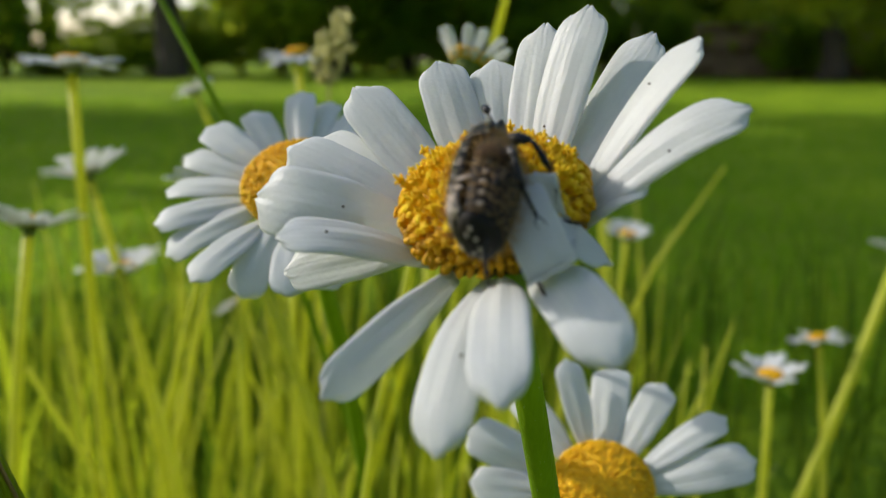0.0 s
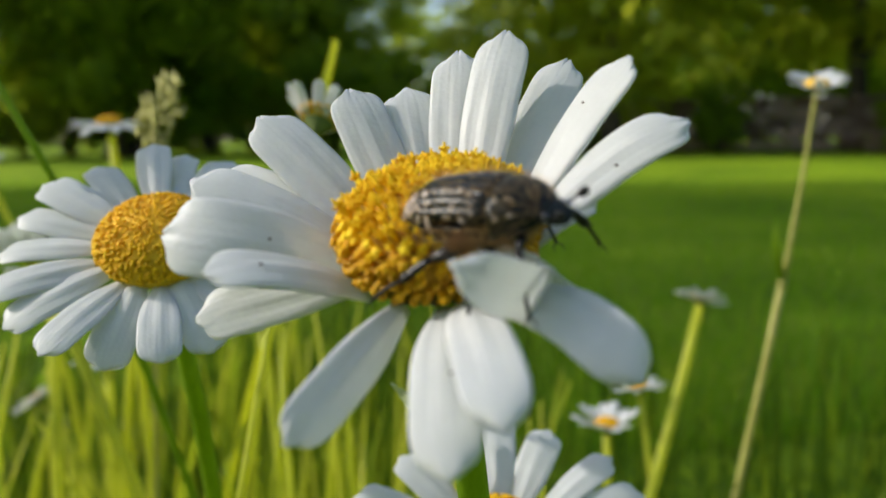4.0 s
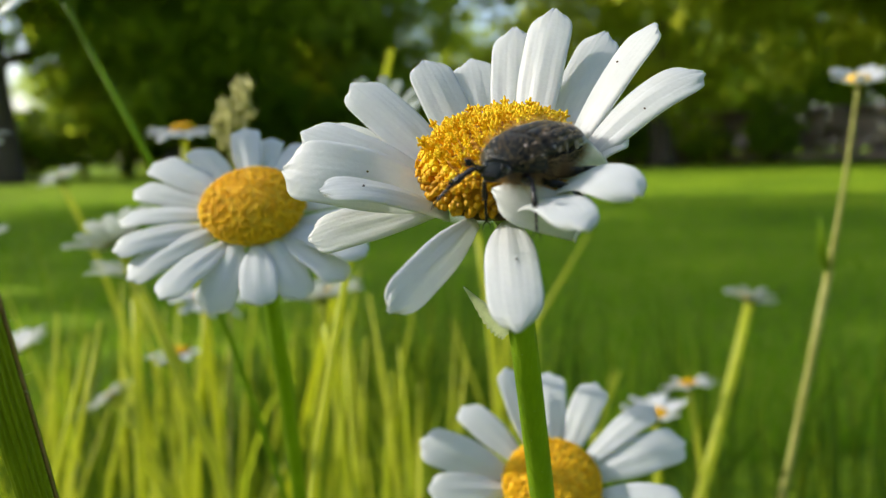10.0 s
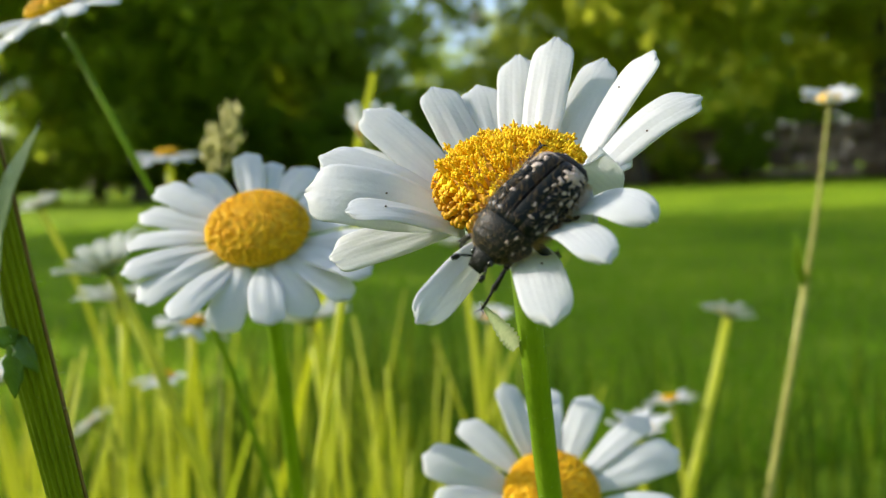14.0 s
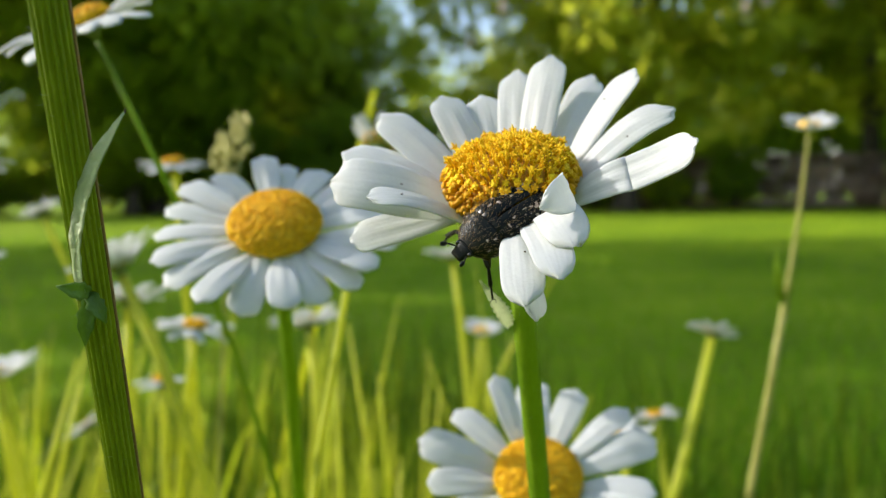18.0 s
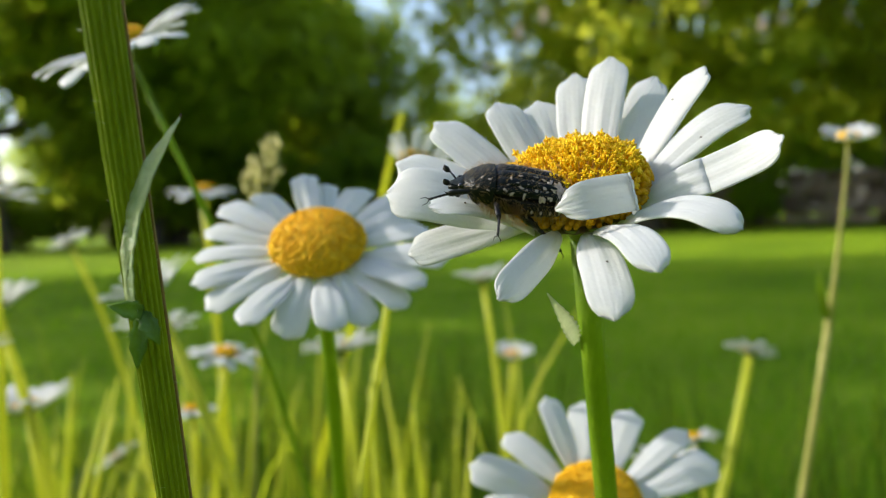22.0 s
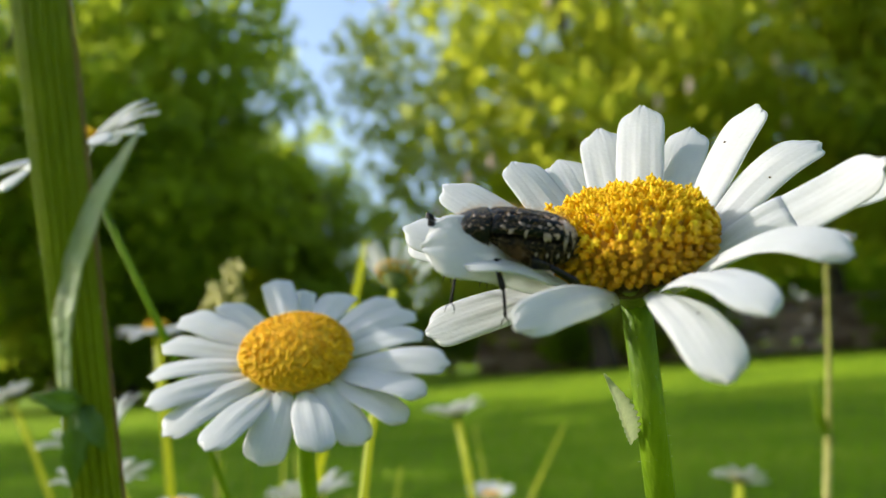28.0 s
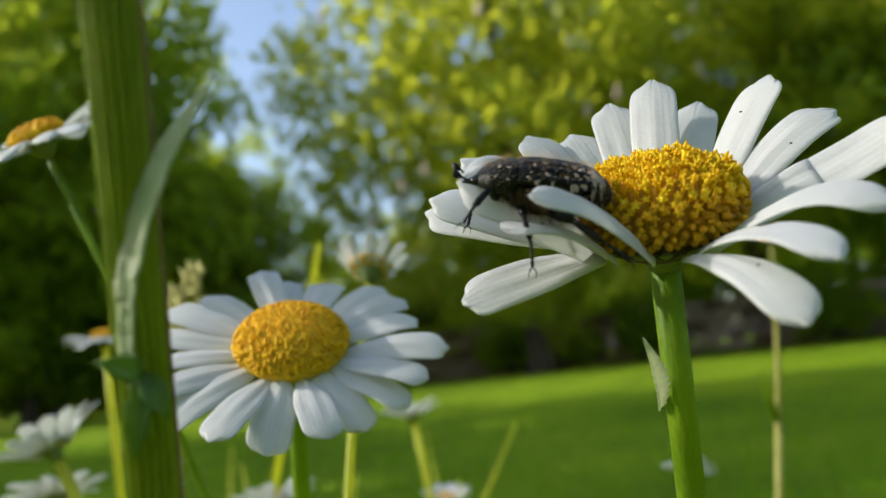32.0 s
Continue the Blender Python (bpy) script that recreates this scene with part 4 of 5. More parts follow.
def main_daisy():
    fl = thing("daisy", HEAD, "large white daisy with a domed yellow disc, petals partly folded", "flower", "daisies in the meadow")
    rot = Matrix((E1, E2, AXIS)).transposed()
    r, h = 0.0065, 0.0034
    dome = part("disc", disc_dome(r, h), DOME, fl)
    dome.rotation_euler = rot.to_euler()
    # florets in the spiral order of a real head: buds below, open stars above
    rng = random.Random(3)
    n = 540
    inner = bmesh.new()
    for i in range(n):
        u = math.acos(1 - 1.46 * ((i + 0.5) / n) ** 1.08) / (math.pi / 2)
        az = i * 2.39996 + rng.uniform(-0.05, 0.05)
        u += rng.uniform(-0.013, 0.013)
        p, nrm = dome_point(u, az, r, h)
        kind = 0 if u > 0.88 else (1 if u > 0.66 else 2)
        if rng.random() < 0.03:
            kind = min(2, kind + 1)
        z = rot @ (nrm + Vector([rng.uniform(-0.12, 0.12) for _ in range(3)]))
        s = rng.uniform(0.74, 0.98) * (0.94 + 0.12 * u)
        m = Matrix.Translation(rot @ p) @ (frame_of(z) @ Matrix.Rotation(rng.random() * 6, 3, "Z")).to_4x4() @ Matrix.Diagonal((s, s, s * (rng.uniform(1.0, 1.45) * (1.3 if rng.random() < 0.06 else 1.0) if kind == 2 else 0.95), 1))
        if i < 240:
            have = len(inner.verts)
            inner.from_mesh(FLORETS[kind])
            inner.verts.ensure_lookup_table()
            bmesh.ops.transform(inner, matrix=m, verts=inner.verts[have:])
        else:
            part("floret", WITHERED if kind == 2 and rng.random() < 0.06 else FLORETS[kind], None, fl).matrix_basis = m
    mass = part("floret_mass", inner, YELLOW_TOP_MASS, fl, "open yellow florets of the middle")
    mass["kind"] = "stuff"
    petals = {}
    for k, (key, az, reach, lift) in enumerate(PETALS):
        a = radians(az)
        out = E1 * math.cos(a) + E2 * math.sin(a)
        root = out * 0.0054 - AXIS * 0.0026
        tip = out * reach + AXIS * lift
        w = FACE.get(key, 0.0)
        me = petal_mesh("petal", tip - root, AXIS * (1 - w) + FRONT * w, WIDTH.get(key, 0.0045), ARCH.get(key, 0.0006), 20 + k, ROLL.get(key, 0))
        if key in CREASE:  # bent over at a crease
            fold = CREASE[key]
            args = (tip - root, AXIS * (1 - w) + FRONT * w, WIDTH[key], ARCH[key], 20 + k)
            me = petal_mesh("petal", *args, 0, 10, 20, span=(0.0, fold + 0.01), hollow=0.02)
        ob = part("petal", me, None, fl)
        ob.location = root
        petals[key] = ob
        if key in CREASE:
            end = part("petal_tip", petal_mesh("petal_tip", *args[:3], -0.0013 if key == "P10" else -0.0004, 20 + k, 0, 14, 20, span=(fold - 0.02, 1.0), hollow=0.03), None, ob)
            end.location = (tip - root) * (fold - 0.02)
            petals[key + "t"] = end
        if key in SPECKS:
            far, v = SPECKS[key]
            k0 = round(far * 18) * 21 + round(v * 20)
            bm = bmesh.new()
            ball(bm, me.vertices[k0].co, (0.00011, 0.00016, 0.00009), 7, 5)
            part("speck", bm, BRACT_EDGE, ob)
    for k in range(26):
        a = k * 2 * math.pi / 26
        ring = k % 2
        m = Matrix.Translation(rot @ Vector((math.cos(a) * (0.0026 + 0.0005 * ring), math.sin(a) * (0.0026 + 0.0005 * ring), -0.0038 + 0.0005 * ring)))
        ob = part("bract", BRACT_ME, None, fl)
        ob.matrix_basis = m @ rot.to_4x4() @ Matrix.Rotation(a, 4, "Z") @ Matrix.Rotation(radians(-26), 4, "Y")
    bm = bmesh.new()
    tube(bm, [-AXIS * 0.0056, -AXIS * 0.0046, -AXIS * 0.0038, -AXIS * 0.0031, -AXIS * 0.0025], [0.0011, 0.0016, 0.0030, 0.0044, 0.0050], 20)
    part("receptacle", bm, BRACT, fl)
    foot = Vector((0.040, 0.150, 0.0)) - HEAD
    pts = stem_curve(-AXIS * 0.0045, AXIS, foot, 24)
    bm = bmesh.new()
    tube(bm, pts, [0.0018 - 0.0005 * i / 24 for i in range(25)], 22, 0.10)
    stem = part("stem", bm, STEM, fl, "ribbed green stem with fine hairs")
    roots = []
    fr = frames_along(pts)
    for q in range(420):
        t = rng.uniform(15, 23.9)
        i = int(t)
        p = fr[i][0].lerp(fr[i + 1][0], t - i)
        a = rng.random() * 6.28
        nn = fr[i][2] * math.cos(a) + fr[i][3] * math.sin(a)
        roots.append((p + nn * 0.00128, nn))
    hairs("stem_hairs", roots, 0.0005, 0.000012, HAIR_GREEN, fl, 5)
    # a small clasping leaf on the stem
    base = Vector((0.0058, 0.06635, 0.4229)) - HEAD
    tip = Vector((0.0003, 0.0588, 0.4290)) - HEAD
    part("stem_leaf", leaf_blade("stem_leaf", base, tip, 0.0012, Vector((-0.3, -0.9, 0.3)), 0.0006, 20, 0.9), LEAF_SUN_PATCHED, fl, "small pale green clasping leaf")
    return fl, petals


def leaf_blade(name, base, tip, width, normal, bend, n=12, teeth=0.25, fold=0.45):
    """A slim toothed leaf, folded along its midrib."""
    d = (tip - base)
    ln = d.length
    d = d.normalized()
    up = (Vector(normal) - d * Vector(normal).dot(d)).normalized()
    side = d.cross(up)
    bm = bmesh.new()
    rows = []
    for i in range(n + 1):
        t = i / n
        half = width / 2 * (0.5 + 0.8 * math.sin(math.pi * min(1, t * 0.9))) * (1 - t ** 3) * (1 + teeth * ((i % 2) - 0.5) * (1 - t)) + 0.00006
        p = base + d * ln * t + up * bend * 4 * t * (1 - t)
        row = []
        for v in (-1, -0.5, 0, 0.5, 1):
            row.append(p + side * half * v + up * half * fold * abs(v))
        rows.append([bm.verts.new(q) for q in row] + [bm.verts.new(q - up * 0.00022) for q in row[::-1]])
    for a, b in zip(rows, rows[1:]):
        for k in range(10):
            bm.faces.new((a[k], a[(k + 1) % 10], b[(k + 1) % 10], b[k]))
    bm.faces.new(rows[0][::-1])
    bm.faces.new(rows[-1])
    return bm


daisy, PETAL_OBS = main_daisy()

GENERIC = [petal_mesh("petal", (0.0128 + 0.0008 * k, 0, 0.0006 * (k - 1)), Vector((0, 0, 1)), 0.0054 - 0.0002 * k, 0.0009, 60 + k) for k in range(4)]
SMALL = [petal_mesh("petal", (0.0115, 0, -0.0002 + 0.0012 * k), Vector((0, 0, 1)), 0.0040, 0.0008, 70 + k, n_long=7, n_wide=5) for k in range(2)]


def floret_mass(r, h, count, size):
    """The disc of a farther daisy: hundreds of florets in one mesh."""
    verts, faces = [], []
    rng = random.Random(count)
    for i in range(count):
        u = ((i + rng.uniform(0.0, 1.0) * 6) / (count + 5)) ** 0.56
        p, nrm = dome_point(u, i * 2.39996 + rng.uniform(-0.2, 0.2), r, h)
        f = frame_of(nrm)
        k = len(verts)
        s = size * (0.75 + 0.5 * u) * rng.uniform(0.75, 1.25)
        for z, w in ((0, 0.8), (0.7, 1.0), (1.25, 0.5)):
            for q in range(5):
                a = q * 1.2566 + i
                verts.append(p + f @ Vector((math.cos(a) * s * w, math.sin(a) * s * w, z * s)))
        for ring in range(2):
            for q in range(5):
                faces.append((k + ring * 5 + q, k + ring * 5 + (q + 1) % 5, k + ring * 5 + 5 + (q + 1) % 5, k + ring * 5 + 5 + q))
        faces.append(tuple(k + 10 + q for q in range(5)))
    return mesh_of("floret_mass", verts, faces, YELLOW_FAR)


MASS_BIG = floret_mass(0.0072, 0.0040, 1000, 0.00025)
MASS_SMALL = floret_mass(0.0040, 0.0018, 110, 0.00040)


def far_daisy(name, at, axis, foot, label, petals=20, big=True, reach=1.0, droop=0.0, seed=0, stem_r=0.0013):
    rng = random.Random(seed)
    fl = thing(name, at, label, "flower", "daisies in the meadow")
    axis = Vector(axis).normalized()
    rot = frame_of(axis)
    r, h = (0.0072, 0.0038) if big else (0.0040, 0.0018)
    d = part("disc", disc_dome(r, h), DOME_FAR, fl)
    d.rotation_euler = rot.to_euler()
    m = part("floret_mass", MASS_BIG if big else MASS_SMALL, None, fl)
    m["kind"] = "stuff"
    m.rotation_euler = rot.to_euler()
    pool = GENERIC if big else SMALL
    for k in range(petals):
        a = 2 * math.pi * (k + rng.uniform(-0.22, 0.22)) / petals
        p = part("petal", pool[rng.randrange(len(pool))], None, fl)
        tilt = droop + rng.uniform(-9, 9)
        s = reach * rng.uniform(0.92, 1.08)
        p.matrix_basis = Matrix.Translation(rot @ Vector((math.cos(a) * r * 0.86, math.sin(a) * r * 0.86, -0.0012 + 0.0003 * (k % 2)))) @ rot.to_4x4() @ Matrix.Rotation(a, 4, "Z") @ Matrix.Rotation(radians(tilt), 4, "Y") @ Matrix.Rotation(radians(rng.uniform(-9, 9)), 4, "X") @ Matrix.Diagonal((s, s * rng.uniform(0.9, 1.1), s, 1))
    bm = bmesh.new()
    tube(bm, [-axis * 0.0042, -axis * 0.0030, -axis * 0.0014, -axis * 0.0006], [stem_r, 0.35 * r, 0.72 * r, 0.84 * r], 14)
    part("receptacle", bm, BRACT, fl)
    bm = bmesh.new()
    pts = stem_curve(-axis * 0.0035, axis, Vector(foot) - Vector(at), 12)
    tube(bm, pts, [stem_r * (1.5 - 0.5 * i / 12) for i in range(13)], 9, 0.06)
    part("stem", bm, STALK if name == "small_daisy" else STEM, fl)
    return fl


far_daisy("daisy", (-0.01984, 0.10955, 0.43381), (-0.08, -0.60, 0.79), (-0.046, 0.172, 0), "large white daisy with an orange-yellow disc on a slim stem", 19, True, 0.93, 4, 2)
far_daisy("daisy", (0.0224, 0.1050, 0.3905), (-0.15, -0.62, 0.77), (0.05, 0.18, 0), "low white daisy with a yellow disc facing up", 15, True, 1.05, -8, 5)
far_daisy("daisy", (-0.0528, 0.1412, 0.4719), (-0.40, -0.28, 0.90), (-0.042, 0.158, 0), "tall white daisy seen edge-on behind a stem", 16, False, 1.1, 0, 9, 0.0006)

far_daisy("small_daisy", (0.0053, 0.1650, 0.4500), (0.30, 0.45, 0.84), (0.03, 0.21, 0.0), "half-closed white daisy turned away on a slim stem", 13, False, 0.55, -42, 77, 0.0008)

SMALL_DAISIES = [
    # place, lean of the head
    ((-0.0560, 0.3207, 0.4532), (0.05, -0.1, 1)),
    ((0.0692, 0.3694, 0.4090), (0.0, 0.05, 1)),
    ((0.0941, 0.4079, 0.3634), (0.15, -0.3, 1)),
    ((0.2150, 0.3740, 0.3630), (0.45, 0.1, 0.9)),
    ((0.1175, 0.2752, 0.3400), (0.05, -0.15, 1)),
    ((0.1822, 0.3767, 0.3190), (0.0, 0.1, 1)),
    ((-0.0478, 0.2986, 0.3905), (0.25, -0.15, 0.9)),
    ((0.0058, 0.4752, 0.3640), (0.1, 0.0, 1)),
    ((-0.1512, 0.5035, 0.4330), (-0.3, -0.1, 0.9)),
    ((-0.1206, 0.4544, 0.3140), (-0.5, 0.1, 0.8)),
    ((-0.0670, 0.3522, 0.3590), (0.1, 0.1, 1)),
    ((-0.0068, 0.2751, 0.3930), (0.0, 0.1, 1)),
    ((-0.0630, 0.2247, 0.4200), (-0.3, 0.0, 0.9)),
    ((-0.0680, 0.2734, 0.4050), (0.1, 0.1, 1)),
    ((-0.1092, 0.2455, 0.4500), (0.1, -0.1, 1)),
    ((-0.1171, 0.2671, 0.4150), (-0.2, 0.0, 1)),
    ((-0.1111, 0.2153, 0.4080), (0.2, 0.1, 1)),
    ((-0.1100, 0.2704, 0.3810), (0.0, -0.2, 1)),
]
for k, (at, ax) in enumerate(SMALL_DAISIES):
    rr = random.Random(k)
    foot = (at[0] + rr.uniform(-0.02, 0.02) - ax[0] * 0.04, at[1] + rr.uniform(0.0, 0.05), 0)
    thick = 0.0015
    if k == 3:
        foot, thick = (0.05, 0.31, 0), 0.0024
    far_daisy("small_daisy", at, (ax[0] - 0.10, ax[1] + (0.02 if k in (0, 6, 10) else 0.13), ax[2]), foot, "small white daisy with a yellow disc among the grass", 15, False, rr.uniform(0.85, 1.05), rr.uniform(-30, -2) if k not in (0, 6, 10) else 5, 100 + k, thick)


# ---- the thick ribbed stem close by, with its pale leaf
def near_stem():
    st = thing("tall_plant", (-0.0268, 0.2380, 0.0), "tall thick ribbed green stem with a pale toothed leaf", "plant")
    o = Vector((-0.0268, 0.2380, 0.0))
    at = lambda z: Vector((-0.0268, 0.2380, 0)).lerp(Vector((-0.0374, 0.0369, 0.47)), z / 0.47) - o
    bm = bmesh.new()
    n, sides = 28, 108
    rings = []
    for (p, d, sd, u), i in zip(frames_along([at(0.60 * i / n) for i in range(n + 1)]), range(n + 1)):
        r = 0.00190 - 0.0005 * i / n
        ring = []
        for k in range(sides):
            a = 2 * math.pi * k / sides
            rr = r * (1 - 0.22 * abs(math.cos(a * 9)) ** 4)
            ring.append(bm.verts.new(p + sd * math.cos(a) * rr + u * math.sin(a) * rr))
        rings.append(ring)
    for a, b in zip(rings, rings[1:]):
        for k in range(sides):
            bm.faces.new((a[k], a[(k + 1) % sides], b[(k + 1) % sides], b[k]))
    part("stem", bm, STEM_THICK, st, "thick furrowed green stem")
    bm = bmesh.new()
    tube(bm, [at(0.60 * i / n) + Vector((0.00185 - 0.0005 * i / n, -0.0002, 0)) for i in range(n + 1)], [0.00016] * (n + 1), 6)
    part("rib", bm, RIB, st, "reddish-brown rib along the stem")
    tip = Vector((-0.0320, 0.0448, 0.4449)) - o
    way = [at(0.4285) + Vector((-0.0004, -0.0021, 0)), at(0.4320) + Vector((-0.0009, -0.0021, 0)), at(0.4355) + Vector((-0.0004, -0.0022, 0)), at(0.4390) + Vector((0.0008, -0.0024, 0)), at(0.4420) + Vector((0.0024, -0.0022, 0)), tip]
    wide = (0.0003, 0.0006, 0.00082, 0.00088, 0.00070, 0.00005)
    bm = bmesh.new()
    rows = []
    for i in range(26):
        f = i / 25 * 5
        q = min(int(f), 4)
        g = f - q
        p = way[q].lerp(way[q + 1], g)
        if 0 < q:  # soften the corners of the way
            p = p * 0.7 + (way[q - 1].lerp(way[min(q + 1, 5)], 0.5 + g * 0.5) * 0.3 if g < 0.5 else p * 0.3)
        half = (wide[q] + (wide[q + 1] - wide[q]) * g) * (1 + 0.10 * (i % 2))
        d = (way[q + 1] - way[q]).normalized()
        side = d.cross(Vector((-0.6, -0.75, 0.2))).normalized()
        up = side.cross(d)
        row = [p + side * half * v - up * half * 0.25 * (1 - abs(v)) for v in (-1, -0.5, 0, 0.5, 1)]
        rows.append([bm.verts.new(w) for w in row] + [bm.verts.new(w + Vector((0, 0.00018, 0))) for w in row[::-1]])
    for a, b in zip(rows, rows[1:]):
        for k in range(10):
            bm.faces.new((a[k], a[(k + 1) % 10], b[(k + 1) % 10], b[k]))
    bm.faces.new(rows[0][::-1])
    bm.faces.new(rows[-1])
    part("leaf", bm, LEAF_SUN_PATCHED, st, "narrow pale leaf along the stem, sun patches in its colour")
    bm = bmesh.new()
    ball(bm, tip, (0.00008, 0.00008, 0.00022), 7, 5)
    part("leaf_point", bm, BRACT_EDGE, st, "brown leaf point")
    for dx, dz, s in ((-0.0022, 0.4320, -1), (0.0012, 0.4285, 1), (-0.0008, 0.4265, -1)):
        b = at(0.4300) + Vector((0, -0.0018, 0))
        t = at(dz) + Vector((dx, -0.0028, -0.0012))
        part("leaf_lobe", leaf_blade("leaf_lobe", b, t, 0.0012, Vector((0, -1, 0.1)), 0.0004, 8, 0.5), LEAF, st, "dark green leaf lobe")
    rng = random.Random(6)
    roots = []
    for q in range(170):
        z = rng.uniform(0.38, 0.50)
        a = rng.random() * 6.28
        nn = Vector((math.cos(a), math.sin(a), 0))
        roots.append((at(z) + nn * 0.00165, nn))
    hairs("stem_hairs", roots, 0.0008, 0.000016, HAIR_GREEN, st, 7, 0.6)


near_stem()


def culm(name, pts, r, label, ear):
    """A thin stalk with an arching seed head."""
    o = Vector(pts[0])
    c = thing(name, o, label, "grass", "tall grass stalks")
    bm = bmesh.new()
    p = curve3(Vector(pts[0]) - o, Vector(pts[1]) - o, Vector(pts[2]) - o, 14)
    tube(bm, p, [r * (1 - 0.5 * i / 14) for i in range(15)], 7)
    part("stalk", bm, DRY, c)
    rng = random.Random(2)
    verts, faces = [], []
    for i in range(90):
        z = rng.uniform(-1.0, 1.0)
        mid = p[-1] + Vector((0.25 * ear * z + 0.2 * ear * z * z, 0, 0.9 * ear * z))
        w = 0.55 * ear * (1 - 0.6 * abs(z))
        q = mid + Vector((rng.uniform(-w, w), rng.uniform(-w, w), 0))
        k = len(verts)
        s = 0.0009
        tip = q + Vector((rng.uniform(-s, s) * 2, s, 0.0035))
        verts += [q + Vector((-s, 0, 0)), q + Vector((0, -s, 0.0005)), q + Vector((s, 0, 0)), tip]
        faces += [(k, k + 1, k + 3), (k + 1, k + 2, k + 3), (k + 2, k, k + 3)]
    ob = part("ear", mesh_of("ear", verts, faces, DRY), None, c, "feathery golden seed head")
    ob["kind"] = "stuff"


culm("grass_stalk", [(-0.05, 0.25, 0.0), (-0.042, 0.24, 0.30), (-0.0308, 0.2291, 0.452)], 0.0008, "thin grass stalk with an arching golden seed head", ear=0.010)


def jointed_stalk():
    """A pale stalk, thick below its joint and slim above, with a small white flower on top."""
    o = Vector((0.095, 0.27, 0.0))
    c = thing("stalk_daisy", o, "pale jointed stalk with a small white flower on top", "flower", "daisies in the meadow")
    joint, top = Vector((0.1711, 0.250, 0.3945)) - o, Vector((0.1772, 0.245, 0.4625)) - o
    low = curve3((0, 0, 0), (0.050, -0.012, 0.22), joint, 12)
    bm = bmesh.new()
    tube(bm, low, [0.0017 - 0.0003 * i / 12 for i in range(13)], 9)
    part("stalk", bm, DRY, c)
    bm = bmesh.new()
    tube(bm, curve3(joint, (joint + top) / 2 + Vector((0.0015, 0, 0)), top, 8), [0.0011 - 0.0005 * i / 8 for i in range(9)], 8)
    part("upper_stalk", bm, DRY, c, "slim upper stalk")
    for at, r in ((joint, 0.0017), (low[8], 0.0020)):
        bm = bmesh.new()
        ball(bm, at, (r, r, r * 1.5), 10, 7)
        part("node", bm, DRY, c)
    part("sheath_leaf", leaf_blade("sheath_leaf", joint, joint + Vector((-0.006, -0.003, 0.022)), 0.0028, Vector((-0.7, -0.6, 0.1)), 0.002, 10, 0.0), STEM, c, "short green sheath leaf")
    axis = Vector((-0.1, -0.25, 0.95)).normalized()
    rot = frame_of(axis)
    d = part("disc", disc_dome(0.0040, 0.0018), DOME_FAR, c)
    d.location, d.rotation_euler = top, rot.to_euler()
    rng = random.Random(4)
    for k in range(14):
        a = 2 * math.pi * (k + rng.uniform(-0.2, 0.2)) / 14
        q = part("petal", SMALL[k % 2], None, c)
        q.matrix_basis = Matrix.Translation(top + rot @ Vector((math.cos(a) * 0.0034, math.sin(a) * 0.0034, -0.0008))) @ rot.to_4x4() @ Matrix.Rotation(a, 4, "Z") @ Matrix.Rotation(radians(rng.uniform(-35, -10)), 4, "Y") @ Matrix.Diagonal((0.62, 0.8, 0.62, 1))


jointed_stalk()


def broad_blade():
    g = thing("tall_grass", (-0.104, 0.339, 0.0), "broad upright blade of grass with a pale blunt tip", "grass", "tall grass stalks")
    bm = bmesh.new()
    tube(bm, curve3((0, 0, 0), (0.070, 0, 0.26), (0.1320, 0, 0.4850), 12), [0.0032 - 0.0011 * (i / 12) ** 2 for i in range(13)], 8, squash=0.3)
    part("blade", bm, STALK, g)


broad_blade()


# ---- the beetle: +x forward, +z its back, in units of just under a millimetre
MM = 0.00095


def lerp_rows(rows, x):
    for a, b in zip(rows, rows[1:]):
        if a[0] <= x <= b[0]:
            t = (x - a[0]) / (b[0] - a[0])
            t = t * t * (3 - 2 * t) * 0.5 + t * 0.5
            return [p + (q - p) * t for p, q in zip(a[1:], b[1:])]
    return list(rows[0][1:] if x < rows[0][0] else rows[-1][1:])


# x: half width, height of the back over the flank line
ELYTRA = [(-5.55, 1.6, 0.35), (-5.4, 2.0, 0.95), (-5.1, 2.3, 1.42), (-4.5, 2.52, 1.75), (-3.4, 2.66, 1.95), (-1.6, 2.74, 2.05), (-0.2, 2.80, 2.05), (1.3, 2.78, 1.94), (1.85, 2.55, 1.62), (2.4, 2.1, 1.2)]
PRONOTUM = [(1.9, 2.60, 1.88), (2.3, 2.64, 1.84), (3.0, 2.46, 1.64), (3.8, 2.18, 1.26), (4.45, 1.62, 0.82), (4.8, 1.15, 0.5)]


def shell_point(rows, x, v, off=0.0):
    """v from -1 to 1 over the back; the back is flattened, the flanks steep."""
    w, h = lerp_rows(rows, x)
    a = v * radians(104)
    y = math.copysign(abs(math.sin(a)) ** 0.86, a) * (w + off)
    z = math.copysign(abs(math.cos(a)) ** 0.72, math.cos(a)) * (h + off)
    return Vector((x, y, z * 1.08)) * MM


